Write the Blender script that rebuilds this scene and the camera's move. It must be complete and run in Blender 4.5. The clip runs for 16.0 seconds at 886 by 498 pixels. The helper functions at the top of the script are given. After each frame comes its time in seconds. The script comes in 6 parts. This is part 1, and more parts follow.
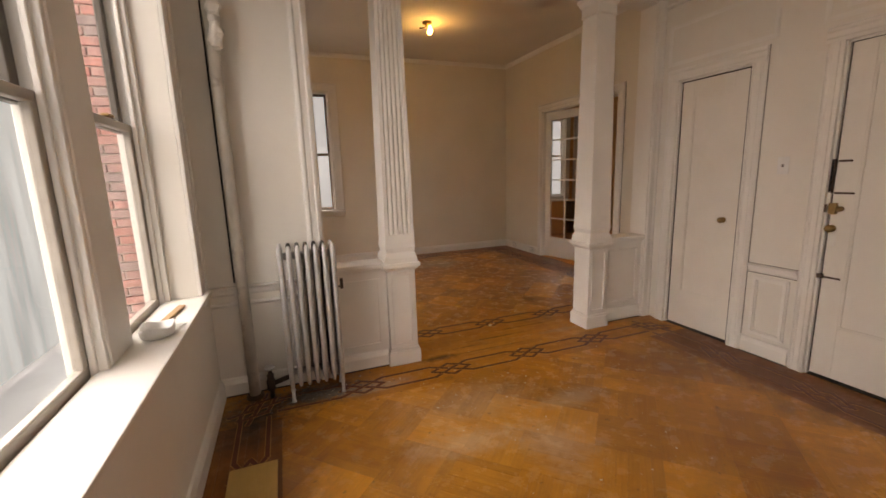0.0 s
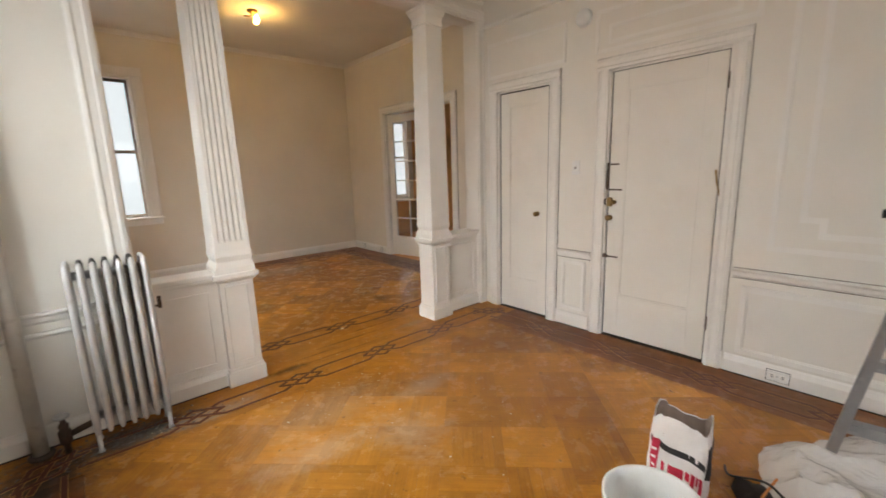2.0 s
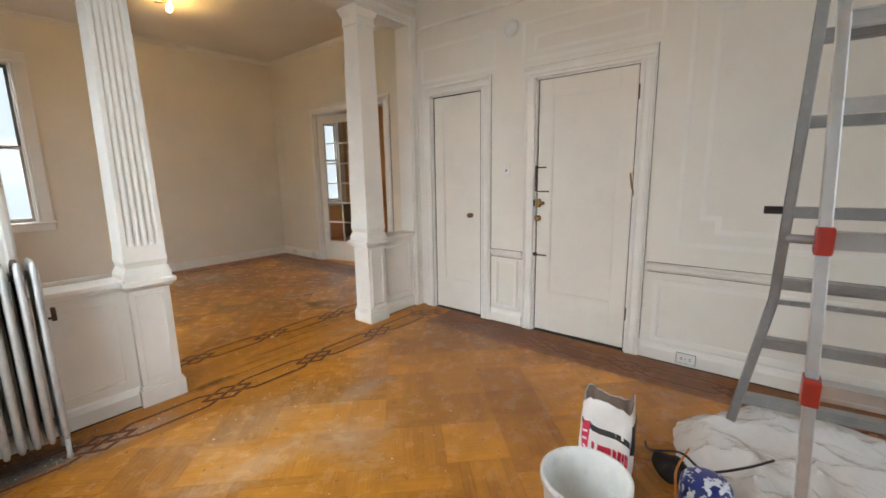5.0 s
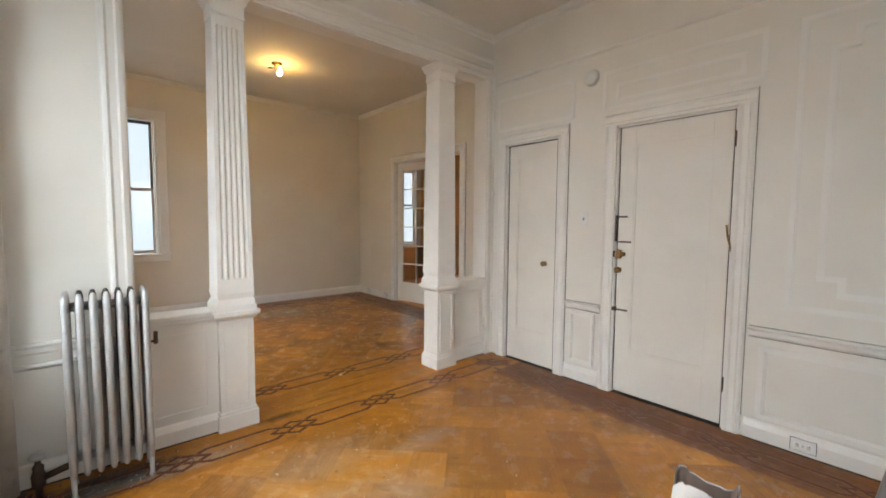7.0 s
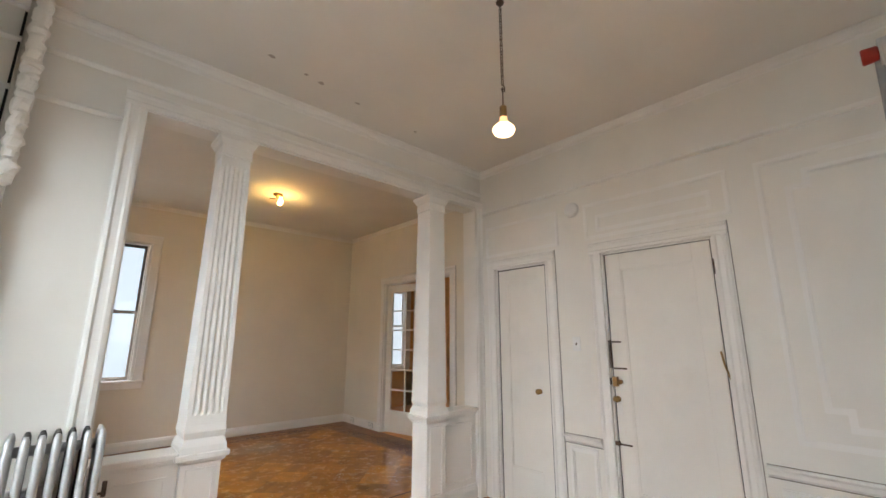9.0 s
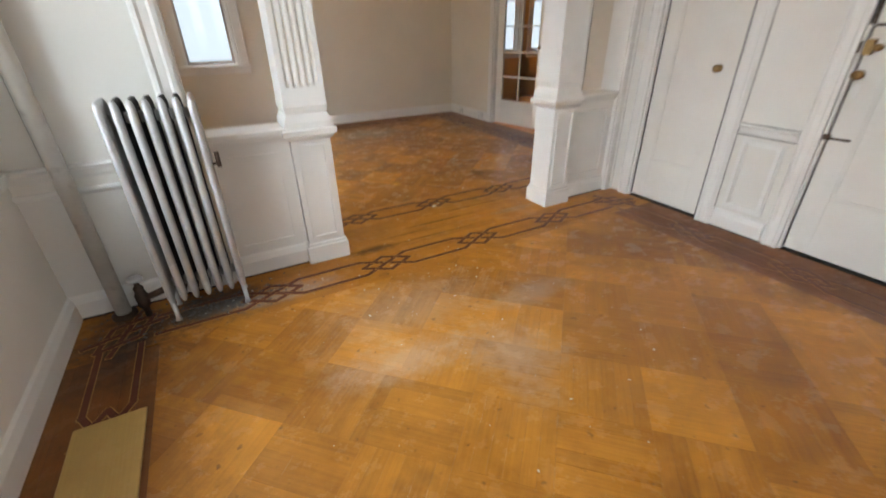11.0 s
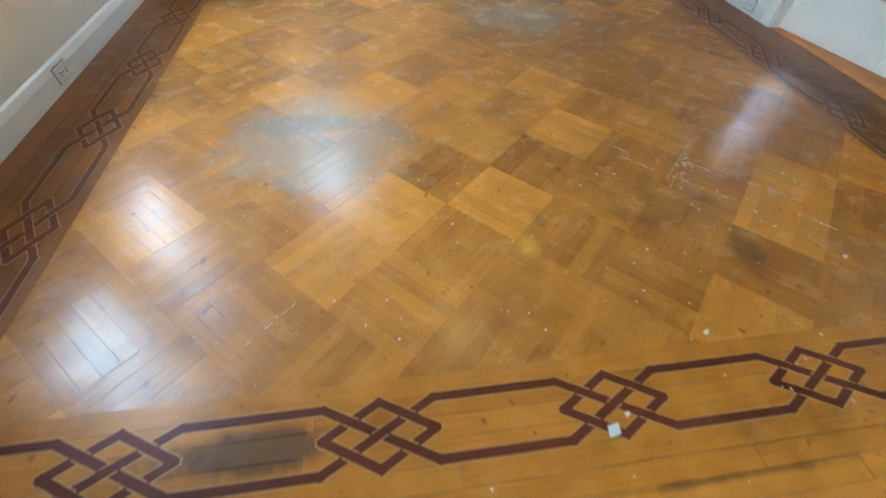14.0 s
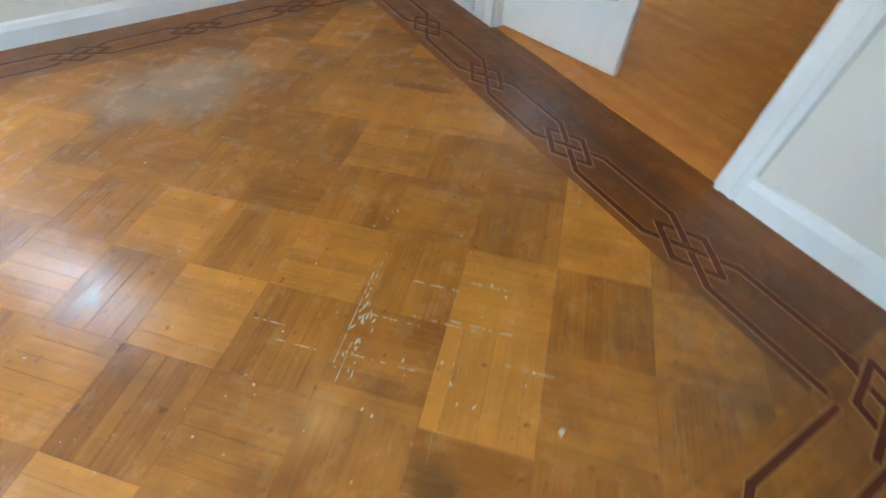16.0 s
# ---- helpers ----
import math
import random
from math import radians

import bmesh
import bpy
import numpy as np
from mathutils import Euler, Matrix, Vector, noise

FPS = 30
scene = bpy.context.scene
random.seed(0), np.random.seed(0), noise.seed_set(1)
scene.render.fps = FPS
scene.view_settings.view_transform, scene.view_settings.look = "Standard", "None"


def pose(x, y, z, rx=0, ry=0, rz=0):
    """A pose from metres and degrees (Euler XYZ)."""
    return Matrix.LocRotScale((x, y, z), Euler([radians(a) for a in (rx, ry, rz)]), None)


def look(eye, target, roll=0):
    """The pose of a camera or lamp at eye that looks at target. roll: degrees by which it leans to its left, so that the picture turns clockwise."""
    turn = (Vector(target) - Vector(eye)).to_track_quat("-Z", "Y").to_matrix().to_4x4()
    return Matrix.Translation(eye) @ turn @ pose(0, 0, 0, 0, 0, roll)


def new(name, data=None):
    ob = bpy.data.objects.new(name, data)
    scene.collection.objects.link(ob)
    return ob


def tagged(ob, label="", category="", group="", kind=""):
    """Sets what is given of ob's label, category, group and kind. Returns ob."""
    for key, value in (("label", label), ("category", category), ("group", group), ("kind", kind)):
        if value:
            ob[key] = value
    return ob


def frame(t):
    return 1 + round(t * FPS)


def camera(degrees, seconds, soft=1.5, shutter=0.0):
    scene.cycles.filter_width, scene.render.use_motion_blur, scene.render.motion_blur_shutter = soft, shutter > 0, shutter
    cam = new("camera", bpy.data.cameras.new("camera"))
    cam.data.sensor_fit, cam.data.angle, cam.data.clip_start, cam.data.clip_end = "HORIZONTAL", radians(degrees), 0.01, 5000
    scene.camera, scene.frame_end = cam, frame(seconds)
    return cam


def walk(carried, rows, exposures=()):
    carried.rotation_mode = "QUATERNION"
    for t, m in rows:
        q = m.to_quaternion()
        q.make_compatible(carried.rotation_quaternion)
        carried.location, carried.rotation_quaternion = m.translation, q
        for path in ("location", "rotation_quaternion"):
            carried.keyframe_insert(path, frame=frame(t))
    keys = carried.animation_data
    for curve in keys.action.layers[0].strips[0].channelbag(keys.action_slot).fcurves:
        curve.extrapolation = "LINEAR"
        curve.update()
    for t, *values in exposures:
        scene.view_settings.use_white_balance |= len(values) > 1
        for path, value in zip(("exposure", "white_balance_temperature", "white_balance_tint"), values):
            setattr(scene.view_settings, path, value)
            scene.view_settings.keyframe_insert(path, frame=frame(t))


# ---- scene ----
cam = camera(94.2, 16.0, soft=1.6, shutter=0.4)
PATH = [
    (0, (-0.165, -0.387, 1.4), (0.538, 1.451, 1.041), -1.8),
    (0.5, (-0.163, -0.389, 1.393), (0.644, 1.405, 1.031), -1.6),
    (1, (-0.165, -0.387, 1.387), (0.806, 1.323, 1.021), -1.5),
    (1.5, (-0.141, -0.414, 1.407), (0.996, 1.188, 1.03), -1.6),
    (2, (-0.133, -0.435, 1.397), (1.168, 1.036, 1.021), -1.7),
    (2.5, (-0.11, -0.472, 1.407), (1.321, 0.873, 1.026), -1.7),
    (3, (-0.118, -0.469, 1.403), (1.421, 0.752, 1.028), -1.3),
    (3.2, (-0.091, -0.487, 1.441), (1.47, 0.701, 1.051), -1.0),
    (5.3, (-0.155, -0.421, 1.356), (1.351, 0.85, 1.012), -0.9),
    (5.5, (-0.153, -0.421, 1.368), (1.302, 0.904, 1.013), -0.9),
    (6, (-0.15, -0.411, 1.357), (1.205, 1.021, 1.018), -0.6),
    (6.5, (-0.136, -0.402, 1.36), (1.172, 1.085, 1.085), -0.2),
    (7, (-0.123, -0.4, 1.366), (1.184, 1.107, 1.227), 0.4),
    (7.5, (-0.118, -0.389, 1.387), (1.205, 1.111, 1.426), 0.8),
    (8, (-0.114, -0.389, 1.392), (1.214, 1.09, 1.611), 0.9),
    (8.5, (-0.117, -0.39, 1.411), (1.207, 1.069, 1.755), 0.6),
    (9, (-0.118, -0.393, 1.419), (1.195, 1.054, 1.847), 0.2),
    (9.5, (-0.109, -0.386, 1.409), (1.193, 1.094, 1.752), -0.5),
    (10, (-0.064, -0.338, 1.352), (1.127, 1.268, 1.296), -1.3),
    (10.2, (-0.046, -0.298, 1.325), (1.075, 1.34, 1.072), -1.5),
    (12.3, (0.618, 1.362, 1.123), (1.245, 2.628, -0.292), 1.3),
    (12.5, (0.683, 1.506, 1.14), (1.31, 2.77, -0.277), 0.8),
    (13, (0.923, 1.867, 1.113), (1.4, 3.16, -0.336), 0.1),
    (13.5, (0.985, 2.254, 1.095), (1.301, 3.553, -0.392), 3.7),
    (14, (0.987, 2.596, 1.106), (1.234, 3.876, -0.41), 3.7),
    (14.5, (1.203, 2.866, 1.102), (1.549, 4.062, -0.462), -0.5),
    (15, (1.452, 3.115, 1.154), (2.175, 4.082, -0.441), 0.7),
    (15.5, (1.849, 3.169, 1.154), (2.678, 4.054, -0.436), -0.5),
    (16, (2.226, 3.251, 1.164), (2.835, 4.309, -0.42), -0.0),
]
EXPOSURES = [(0.0, -1.2, 9000, 28), (0.5, -1.05, 9100, 31), (1.0, -0.95, 9000, 31), (1.5, -0.74, 7800, 20), (2.0, -0.5, 7400, 17), (3.0, -0.38, 6800, 13), (6.5, -0.43, 6800, 13), (9.0, -0.47, 6700, 14), (10.2, -0.48, 6700, 14), (12.5, -0.15, 6100, 9), (13.2, 0.02, 5800, 5), (13.7, 0.22, 5300, 0), (14.2, 0.30, 4700, -6), (14.8, 0.32, 4500, -7), (15.5, 0.42, 4900, -2), (16.0, 0.42, 5000, -2)]
walk(cam, [(t, look(eye, target, roll)) for t, eye, target, roll in PATH], EXPOSURES)

# ---- exposure, world, lights ----
world = bpy.data.worlds.new("sky")
scene.world = world
world.use_nodes = True
wn = world.node_tree.nodes
sky = wn.new("ShaderNodeTexSky")
sky.sky_type = "NISHITA"
sky.sun_disc = False
sky.sun_elevation = radians(38)
sky.sun_rotation = radians(200)
sky.air_density, sky.dust_density = 1.0, 2.0
wn["Background"].inputs["Strength"].default_value = 0.15
world.node_tree.links.new(sky.outputs["Color"], wn["Background"].inputs["Color"])


def lamp(name, kind, energy, color, m, size=0.1):
    d = bpy.data.lights.new(name, kind)
    d.energy, d.color = energy, color
    if kind == "POINT":
        d.shadow_soft_size = size
    if kind == "SUN":
        d.angle = radians(size)
    ob = new(name, d)
    ob.matrix_world = m
    return ob


lamp("sun", "SUN", 0.6, (1.0, 0.95, 0.88), look((0, 0, 0), (0.55, 0.30, -1.0)), 30)

# ---- materials ----


def material(name, color, rough=0.5, metal=0.0, tone=0.06, scale=3.0, fine=60.0, bump=0.05, spots=0.0, spot_color=(0.2, 0.15, 0.1), spec=0.5, cut=0.60):
    """A painted or plain surface: broad tone drift, fine grain, relief and sparse stains."""
    m = bpy.data.materials.new(name)
    m.use_nodes = True
    t = m.node_tree
    n, l = t.nodes, t.links
    b = n["Principled BSDF"]
    geo = n.new("ShaderNodeNewGeometry")
    big = n.new("ShaderNodeTexNoise")
    big.inputs["Scale"].default_value, big.inputs["Detail"].default_value = scale, 5
    small = n.new("ShaderNodeTexNoise")
    small.inputs["Scale"].default_value, small.inputs["Detail"].default_value = fine, 3
    for k in (big, small):
        l.new(geo.outputs["Position"], k.inputs["Vector"])
    ramp = n.new("ShaderNodeValToRGB")
    ramp.color_ramp.elements[0].position, ramp.color_ramp.elements[1].position = 0.3, 0.7
    ramp.color_ramp.elements[0].color = (*[c * (1 - tone) for c in color], 1)
    ramp.color_ramp.elements[1].color = (*[min(1, c * (1 + tone * 0.6)) for c in color], 1)
    l.new(big.outputs["Fac"], ramp.inputs["Fac"])
    last = ramp.outputs["Color"]
    if spots:
        sn = n.new("ShaderNodeTexNoise")
        sn.inputs["Scale"].default_value, sn.inputs["Detail"].default_value = scale * 2.3, 6
        l.new(geo.outputs["Position"], sn.inputs["Vector"])
        sr = n.new("ShaderNodeValToRGB")
        sr.color_ramp.elements[0].position, sr.color_ramp.elements[1].position = cut, cut + (0.12 if cut > 0.55 else 0.03)
        sr.color_ramp.elements[0].color, sr.color_ramp.elements[1].color = (0, 0, 0, 1), (spots, spots, spots, 1)
        l.new(sn.outputs["Fac"], sr.inputs["Fac"])
        mix = n.new("ShaderNodeMixRGB")
        l.new(sr.outputs["Color"], mix.inputs["Fac"])
        l.new(last, mix.inputs["Color1"])
        mix.inputs["Color2"].default_value = (*spot_color, 1)
        last = mix.outputs["Color"]
    l.new(last, b.inputs["Base Color"])
    rr = n.new("ShaderNodeMapRange")
    rr.inputs["To Min"].default_value, rr.inputs["To Max"].default_value = max(0, rough - 0.1), min(1, rough + 0.1)
    l.new(small.outputs["Fac"], rr.inputs["Value"])
    l.new(rr.outputs["Result"], b.inputs["Roughness"])
    b.inputs["Metallic"].default_value = metal
    b.inputs["Specular IOR Level"].default_value = spec
    if bump:
        add = n.new("ShaderNodeMath")
        add.operation = "MULTIPLY_ADD"
        add.inputs[1].default_value = 0.35
        l.new(small.outputs["Fac"], add.inputs[0])
        l.new(big.outputs["Fac"], add.inputs[2])
        bp = n.new("ShaderNodeBump")
        bp.inputs["Strength"].default_value, bp.inputs["Distance"].default_value = bump, 0.02
        l.new(add.outputs["Value"], bp.inputs["Height"])
        l.new(bp.outputs["Normal"], b.inputs["Normal"])
    return m


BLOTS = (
    # x, y, rx, ry, colour, amount, softness of the rim: worn grey bloom, sanded squares, spills and dark marks on the
    # varnish, and broad tone ovals
    # broad tone: paler middle of the near room, darker towards the doors
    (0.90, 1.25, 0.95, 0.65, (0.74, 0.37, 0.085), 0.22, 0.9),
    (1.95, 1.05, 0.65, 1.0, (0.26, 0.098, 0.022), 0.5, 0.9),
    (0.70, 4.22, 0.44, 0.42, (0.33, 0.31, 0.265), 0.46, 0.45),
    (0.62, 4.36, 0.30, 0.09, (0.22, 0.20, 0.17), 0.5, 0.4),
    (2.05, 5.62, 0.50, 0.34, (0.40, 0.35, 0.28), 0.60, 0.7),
    # radiator corner: floor grime, darkened further to paint in the shade there
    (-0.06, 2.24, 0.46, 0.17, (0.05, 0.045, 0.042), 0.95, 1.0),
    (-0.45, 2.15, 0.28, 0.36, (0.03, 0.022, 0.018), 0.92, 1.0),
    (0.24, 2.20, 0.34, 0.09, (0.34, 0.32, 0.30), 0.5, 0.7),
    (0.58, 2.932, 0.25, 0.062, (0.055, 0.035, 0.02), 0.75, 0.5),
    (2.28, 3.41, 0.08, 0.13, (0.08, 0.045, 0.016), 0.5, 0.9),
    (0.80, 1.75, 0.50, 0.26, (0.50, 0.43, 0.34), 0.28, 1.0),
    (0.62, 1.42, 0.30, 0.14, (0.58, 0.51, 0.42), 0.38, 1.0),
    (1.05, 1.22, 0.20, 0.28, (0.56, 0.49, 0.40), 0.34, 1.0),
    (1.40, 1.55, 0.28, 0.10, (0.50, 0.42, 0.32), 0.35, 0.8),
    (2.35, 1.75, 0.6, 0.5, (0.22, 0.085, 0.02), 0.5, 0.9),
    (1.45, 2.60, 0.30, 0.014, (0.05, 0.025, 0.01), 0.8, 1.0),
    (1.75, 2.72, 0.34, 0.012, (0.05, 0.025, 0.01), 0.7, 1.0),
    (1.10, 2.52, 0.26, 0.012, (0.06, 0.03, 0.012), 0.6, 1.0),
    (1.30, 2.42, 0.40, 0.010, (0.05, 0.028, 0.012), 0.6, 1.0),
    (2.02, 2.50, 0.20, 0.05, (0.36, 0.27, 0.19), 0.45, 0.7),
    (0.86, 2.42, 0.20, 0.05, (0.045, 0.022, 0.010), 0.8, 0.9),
    # floor edges: dark-stained boards, with shade painted in as well
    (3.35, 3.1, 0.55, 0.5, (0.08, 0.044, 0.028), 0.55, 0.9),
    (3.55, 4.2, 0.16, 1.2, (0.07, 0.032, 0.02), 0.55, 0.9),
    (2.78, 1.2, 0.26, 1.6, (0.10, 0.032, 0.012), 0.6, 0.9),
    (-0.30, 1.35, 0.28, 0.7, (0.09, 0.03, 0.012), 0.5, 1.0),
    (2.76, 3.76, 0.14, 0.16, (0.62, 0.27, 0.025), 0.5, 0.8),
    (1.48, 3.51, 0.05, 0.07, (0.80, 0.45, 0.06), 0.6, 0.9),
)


def wood(name, dark, light, angle=0.0, tile=0.0, rough=0.38, coat=0.24, grain=1.0, per_object=True, haze=True):
    """Varnished wood: streaks along the angle, tone by piece and by parquet square, worn hazy patches."""
    m = bpy.data.materials.new(name)
    m.use_nodes = True
    t = m.node_tree
    n, l = t.nodes, t.links
    b = n["Principled BSDF"]
    geo = n.new("ShaderNodeNewGeometry")

    def mathn(op, a, c=None):
        k = n.new("ShaderNodeMath")
        k.operation = op
        for i, v in enumerate((a, c)):
            if v is None:
                continue
            if isinstance(v, (int, float)):
                k.inputs[i].default_value = v
            else:
                l.new(v, k.inputs[i])
        return k.outputs["Value"]

    def streak(turn, sx, sy, detail=4):
        mp = n.new("ShaderNodeMapping")
        mp.vector_type = "TEXTURE"
        mp.inputs["Rotation"].default_value = (0, 0, -turn)
        mp.inputs["Scale"].default_value = (1 / sx, 1 / sy, 1)
        l.new(geo.outputs["Position"], mp.inputs["Vector"])
        k = n.new("ShaderNodeTexNoise")
        k.inputs["Scale"].default_value, k.inputs["Detail"].default_value = 1.0, detail
        l.new(mp.outputs["Vector"], k.inputs["Vector"])
        return k.outputs["Fac"]

    if tile:
        mp = n.new("ShaderNodeMapping")
        mp.vector_type = "POINT"
        mp.inputs["Rotation"].default_value = (0, 0, radians(-45))
        mp.inputs["Scale"].default_value = (1 / tile, 1 / tile, 1)
        mv = n.new("ShaderNodeVectorMath")
        mv.operation = "SUBTRACT"
        l.new(geo.outputs["Position"], mv.inputs[0])
        mv.inputs[1].default_value = (TILE_AT[0], TILE_AT[1], 0)
        l.new(mv.outputs["Vector"], mp.inputs["Vector"])
        fl = n.new("ShaderNodeVectorMath")
        fl.operation = "FLOOR"
        l.new(mp.outputs["Vector"], fl.inputs[0])
        wn_ = n.new("ShaderNodeTexWhiteNoise")
        wn_.noise_dimensions = "2D"
        l.new(fl.outputs["Vector"], wn_.inputs["Vector"])
        square = wn_.outputs["Value"]
        sep = n.new("ShaderNodeSeparateXYZ")
        l.new(fl.outputs["Vector"], sep.inputs["Vector"])
        odd = mathn("PINGPONG", mathn("ADD", sep.outputs["X"], sep.outputs["Y"]), 1.0)
        g1 = streak(radians(-45), 4, 85)
        g2 = streak(radians(45), 4, 85)
        gm = n.new("ShaderNodeMix")
        l.new(odd, gm.inputs["Factor"])
        l.new(g1, gm.inputs["A"])
        l.new(g2, gm.inputs["B"])
        fine = gm.outputs["Result"]
    else:
        square = None
        fine = streak(angle, 4, 150)
    rnd = n.new("ShaderNodeObjectInfo").outputs["Random"] if per_object else geo.outputs["Random Per Island"]
    broad = n.new("ShaderNodeTexNoise")
    broad.inputs["Scale"].default_value, broad.inputs["Detail"].default_value = 2.2, 5
    l.new(geo.outputs["Position"], broad.inputs["Vector"])
    f = mathn("MULTIPLY", fine, 0.30 * grain)
    f = mathn("ADD", f, mathn("MULTIPLY", rnd, 0.14))
    if square is not None:
        f = mathn("ADD", f, mathn("MULTIPLY", mathn("POWER", square, 2.0), 0.33))
    else:
        f = mathn("ADD", f, 0.12)
    f = mathn("ADD", f, mathn("MULTIPLY", broad.outputs["Fac"], 0.35))
    mid = n.new("ShaderNodeTexNoise")
    mid.inputs["Scale"].default_value, mid.inputs["Detail"].default_value, mid.inputs["Roughness"].default_value = 6.5, 7, 0.62
    l.new(geo.outputs["Position"], mid.inputs["Vector"])
    f = mathn("ADD", f, mathn("MULTIPLY", mid.outputs["Fac"], 0.46))
    f = mathn("SUBTRACT", f, 0.24)
    ramp = n.new("ShaderNodeValToRGB")
    ramp.color_ramp.elements[0].position, ramp.color_ramp.elements[1].position = 0.13, 0.87
    ramp.color_ramp.elements[0].color, ramp.color_ramp.elements[1].color = (*dark, 1), (*light, 1)
    l.new(f, ramp.inputs["Fac"])
    col = ramp.outputs["Color"]
    rough_out = mathn("ADD", mathn("MULTIPLY", broad.outputs["Fac"], 0.18), rough - 0.09)
    if haze:
        hz = n.new("ShaderNodeTexNoise")
        hz.inputs["Scale"].default_value, hz.inputs["Detail"].default_value = 1.3, 3
        l.new(geo.outputs["Position"], hz.inputs["Vector"])
        hr = n.new("ShaderNodeMapRange")
        hr.inputs["From Min"].default_value, hr.inputs["From Max"].default_value = 0.42, 0.85
        hr.interpolation_type = "SMOOTHSTEP"
        hr.inputs["To Max"].default_value = 0.10
        l.new(hz.outputs["Fac"], hr.inputs["Value"])
        mx = n.new("ShaderNodeMixRGB")
        l.new(hr.outputs["Result"], mx.inputs["Fac"])
        l.new(col, mx.inputs["Color1"])
        mx.inputs["Color2"].default_value = (0.36, 0.27, 0.17, 1)
        # dark wear stains
        ds = n.new("ShaderNodeTexNoise")
        ds.inputs["Scale"].default_value, ds.inputs["Detail"].default_value = 3.4, 8
        l.new(geo.outputs["Position"], ds.inputs["Vector"])
        dr = n.new("ShaderNodeMapRange")
        dr.inputs["From Min"].default_value, dr.inputs["From Max"].default_value = 0.62, 0.80
        dr.inputs["To Max"].default_value = 0.7
        l.new(ds.outputs["Fac"], dr.inputs["Value"])
        mx2 = n.new("ShaderNodeMixRGB")
        l.new(dr.outputs["Result"], mx2.inputs["Fac"])
        l.new(mx.outputs["Color"], mx2.inputs["Color1"])
        mx2.inputs["Color2"].default_value = (0.09, 0.045, 0.018, 1)
        col = mx2.outputs["Color"]
        # pin holes and small dark knots
        pk = n.new("ShaderNodeTexNoise")
        pk.inputs["Scale"].default_value, pk.inputs["Detail"].default_value = 24.0, 2
        l.new(geo.outputs["Position"], pk.inputs["Vector"])
        pr = n.new("ShaderNodeMapRange")
        pr.inputs["From Min"].default_value, pr.inputs["From Max"].default_value = 0.67, 0.75
        pr.inputs["To Max"].default_value = 0.6
        l.new(pk.outputs["Fac"], pr.inputs["Value"])
        mx3 = n.new("ShaderNodeMixRGB")
        l.new(pr.outputs["Result"], mx3.inputs["Fac"])
        l.new(col, mx3.inputs["Color1"])
        mx3.inputs["Color2"].default_value = (0.07, 0.03, 0.012, 1)
        col = mx3.outputs["Color"]
        warp = n.new("ShaderNodeTexNoise")
        warp.inputs["Scale"].default_value, warp.inputs["Detail"].default_value = 5.0, 3
        l.new(geo.outputs["Position"], warp.inputs["Vector"])
        speck = n.new("ShaderNodeTexNoise")
        speck.inputs["Scale"].default_value, speck.inputs["Detail"].default_value, speck.inputs["Roughness"].default_value = 21.0, 7, 0.7
        l.new(geo.outputs["Position"], speck.inputs["Vector"])
        sp = n.new("ShaderNodeSeparateXYZ")
        l.new(geo.outputs["Position"], sp.inputs["Vector"])
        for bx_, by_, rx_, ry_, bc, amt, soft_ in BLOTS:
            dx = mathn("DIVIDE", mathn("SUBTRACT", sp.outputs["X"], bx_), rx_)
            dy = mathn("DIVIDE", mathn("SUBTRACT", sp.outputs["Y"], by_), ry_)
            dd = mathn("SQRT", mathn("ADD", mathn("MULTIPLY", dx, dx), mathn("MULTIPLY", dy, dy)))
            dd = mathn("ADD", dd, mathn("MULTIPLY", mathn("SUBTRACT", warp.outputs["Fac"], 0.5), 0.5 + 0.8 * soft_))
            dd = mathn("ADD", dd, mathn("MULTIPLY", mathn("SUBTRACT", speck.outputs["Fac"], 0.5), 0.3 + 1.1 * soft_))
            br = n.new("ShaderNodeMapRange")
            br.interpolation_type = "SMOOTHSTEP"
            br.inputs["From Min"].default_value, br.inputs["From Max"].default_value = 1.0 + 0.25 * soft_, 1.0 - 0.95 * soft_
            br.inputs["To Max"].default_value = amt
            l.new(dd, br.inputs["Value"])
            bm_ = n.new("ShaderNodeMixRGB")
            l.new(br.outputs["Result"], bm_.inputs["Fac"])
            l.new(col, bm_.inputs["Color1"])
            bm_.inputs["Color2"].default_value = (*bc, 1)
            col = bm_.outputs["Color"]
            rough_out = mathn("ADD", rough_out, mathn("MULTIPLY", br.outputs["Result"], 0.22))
        rough_out = mathn("ADD", rough_out, mathn("MULTIPLY", hr.outputs["Result"], 0.35))
    patchy = n.new("ShaderNodeTexNoise")
    patchy.inputs["Scale"].default_value, patchy.inputs["Detail"].default_value, patchy.inputs["Roughness"].default_value = 9.0, 9, 0.7
    l.new(geo.outputs["Position"], patchy.inputs["Vector"])
    gloss = n.new("ShaderNodeMapRange")
    gloss.inputs["From Min"].default_value, gloss.inputs["From Max"].default_value = 0.38, 0.64
    gloss.inputs["To Min"].default_value, gloss.inputs["To Max"].default_value = 0.15, 0.33
    l.new(patchy.outputs["Fac"], gloss.inputs["Value"])
    l.new(gloss.outputs["Result"], b.inputs["Coat Roughness"])
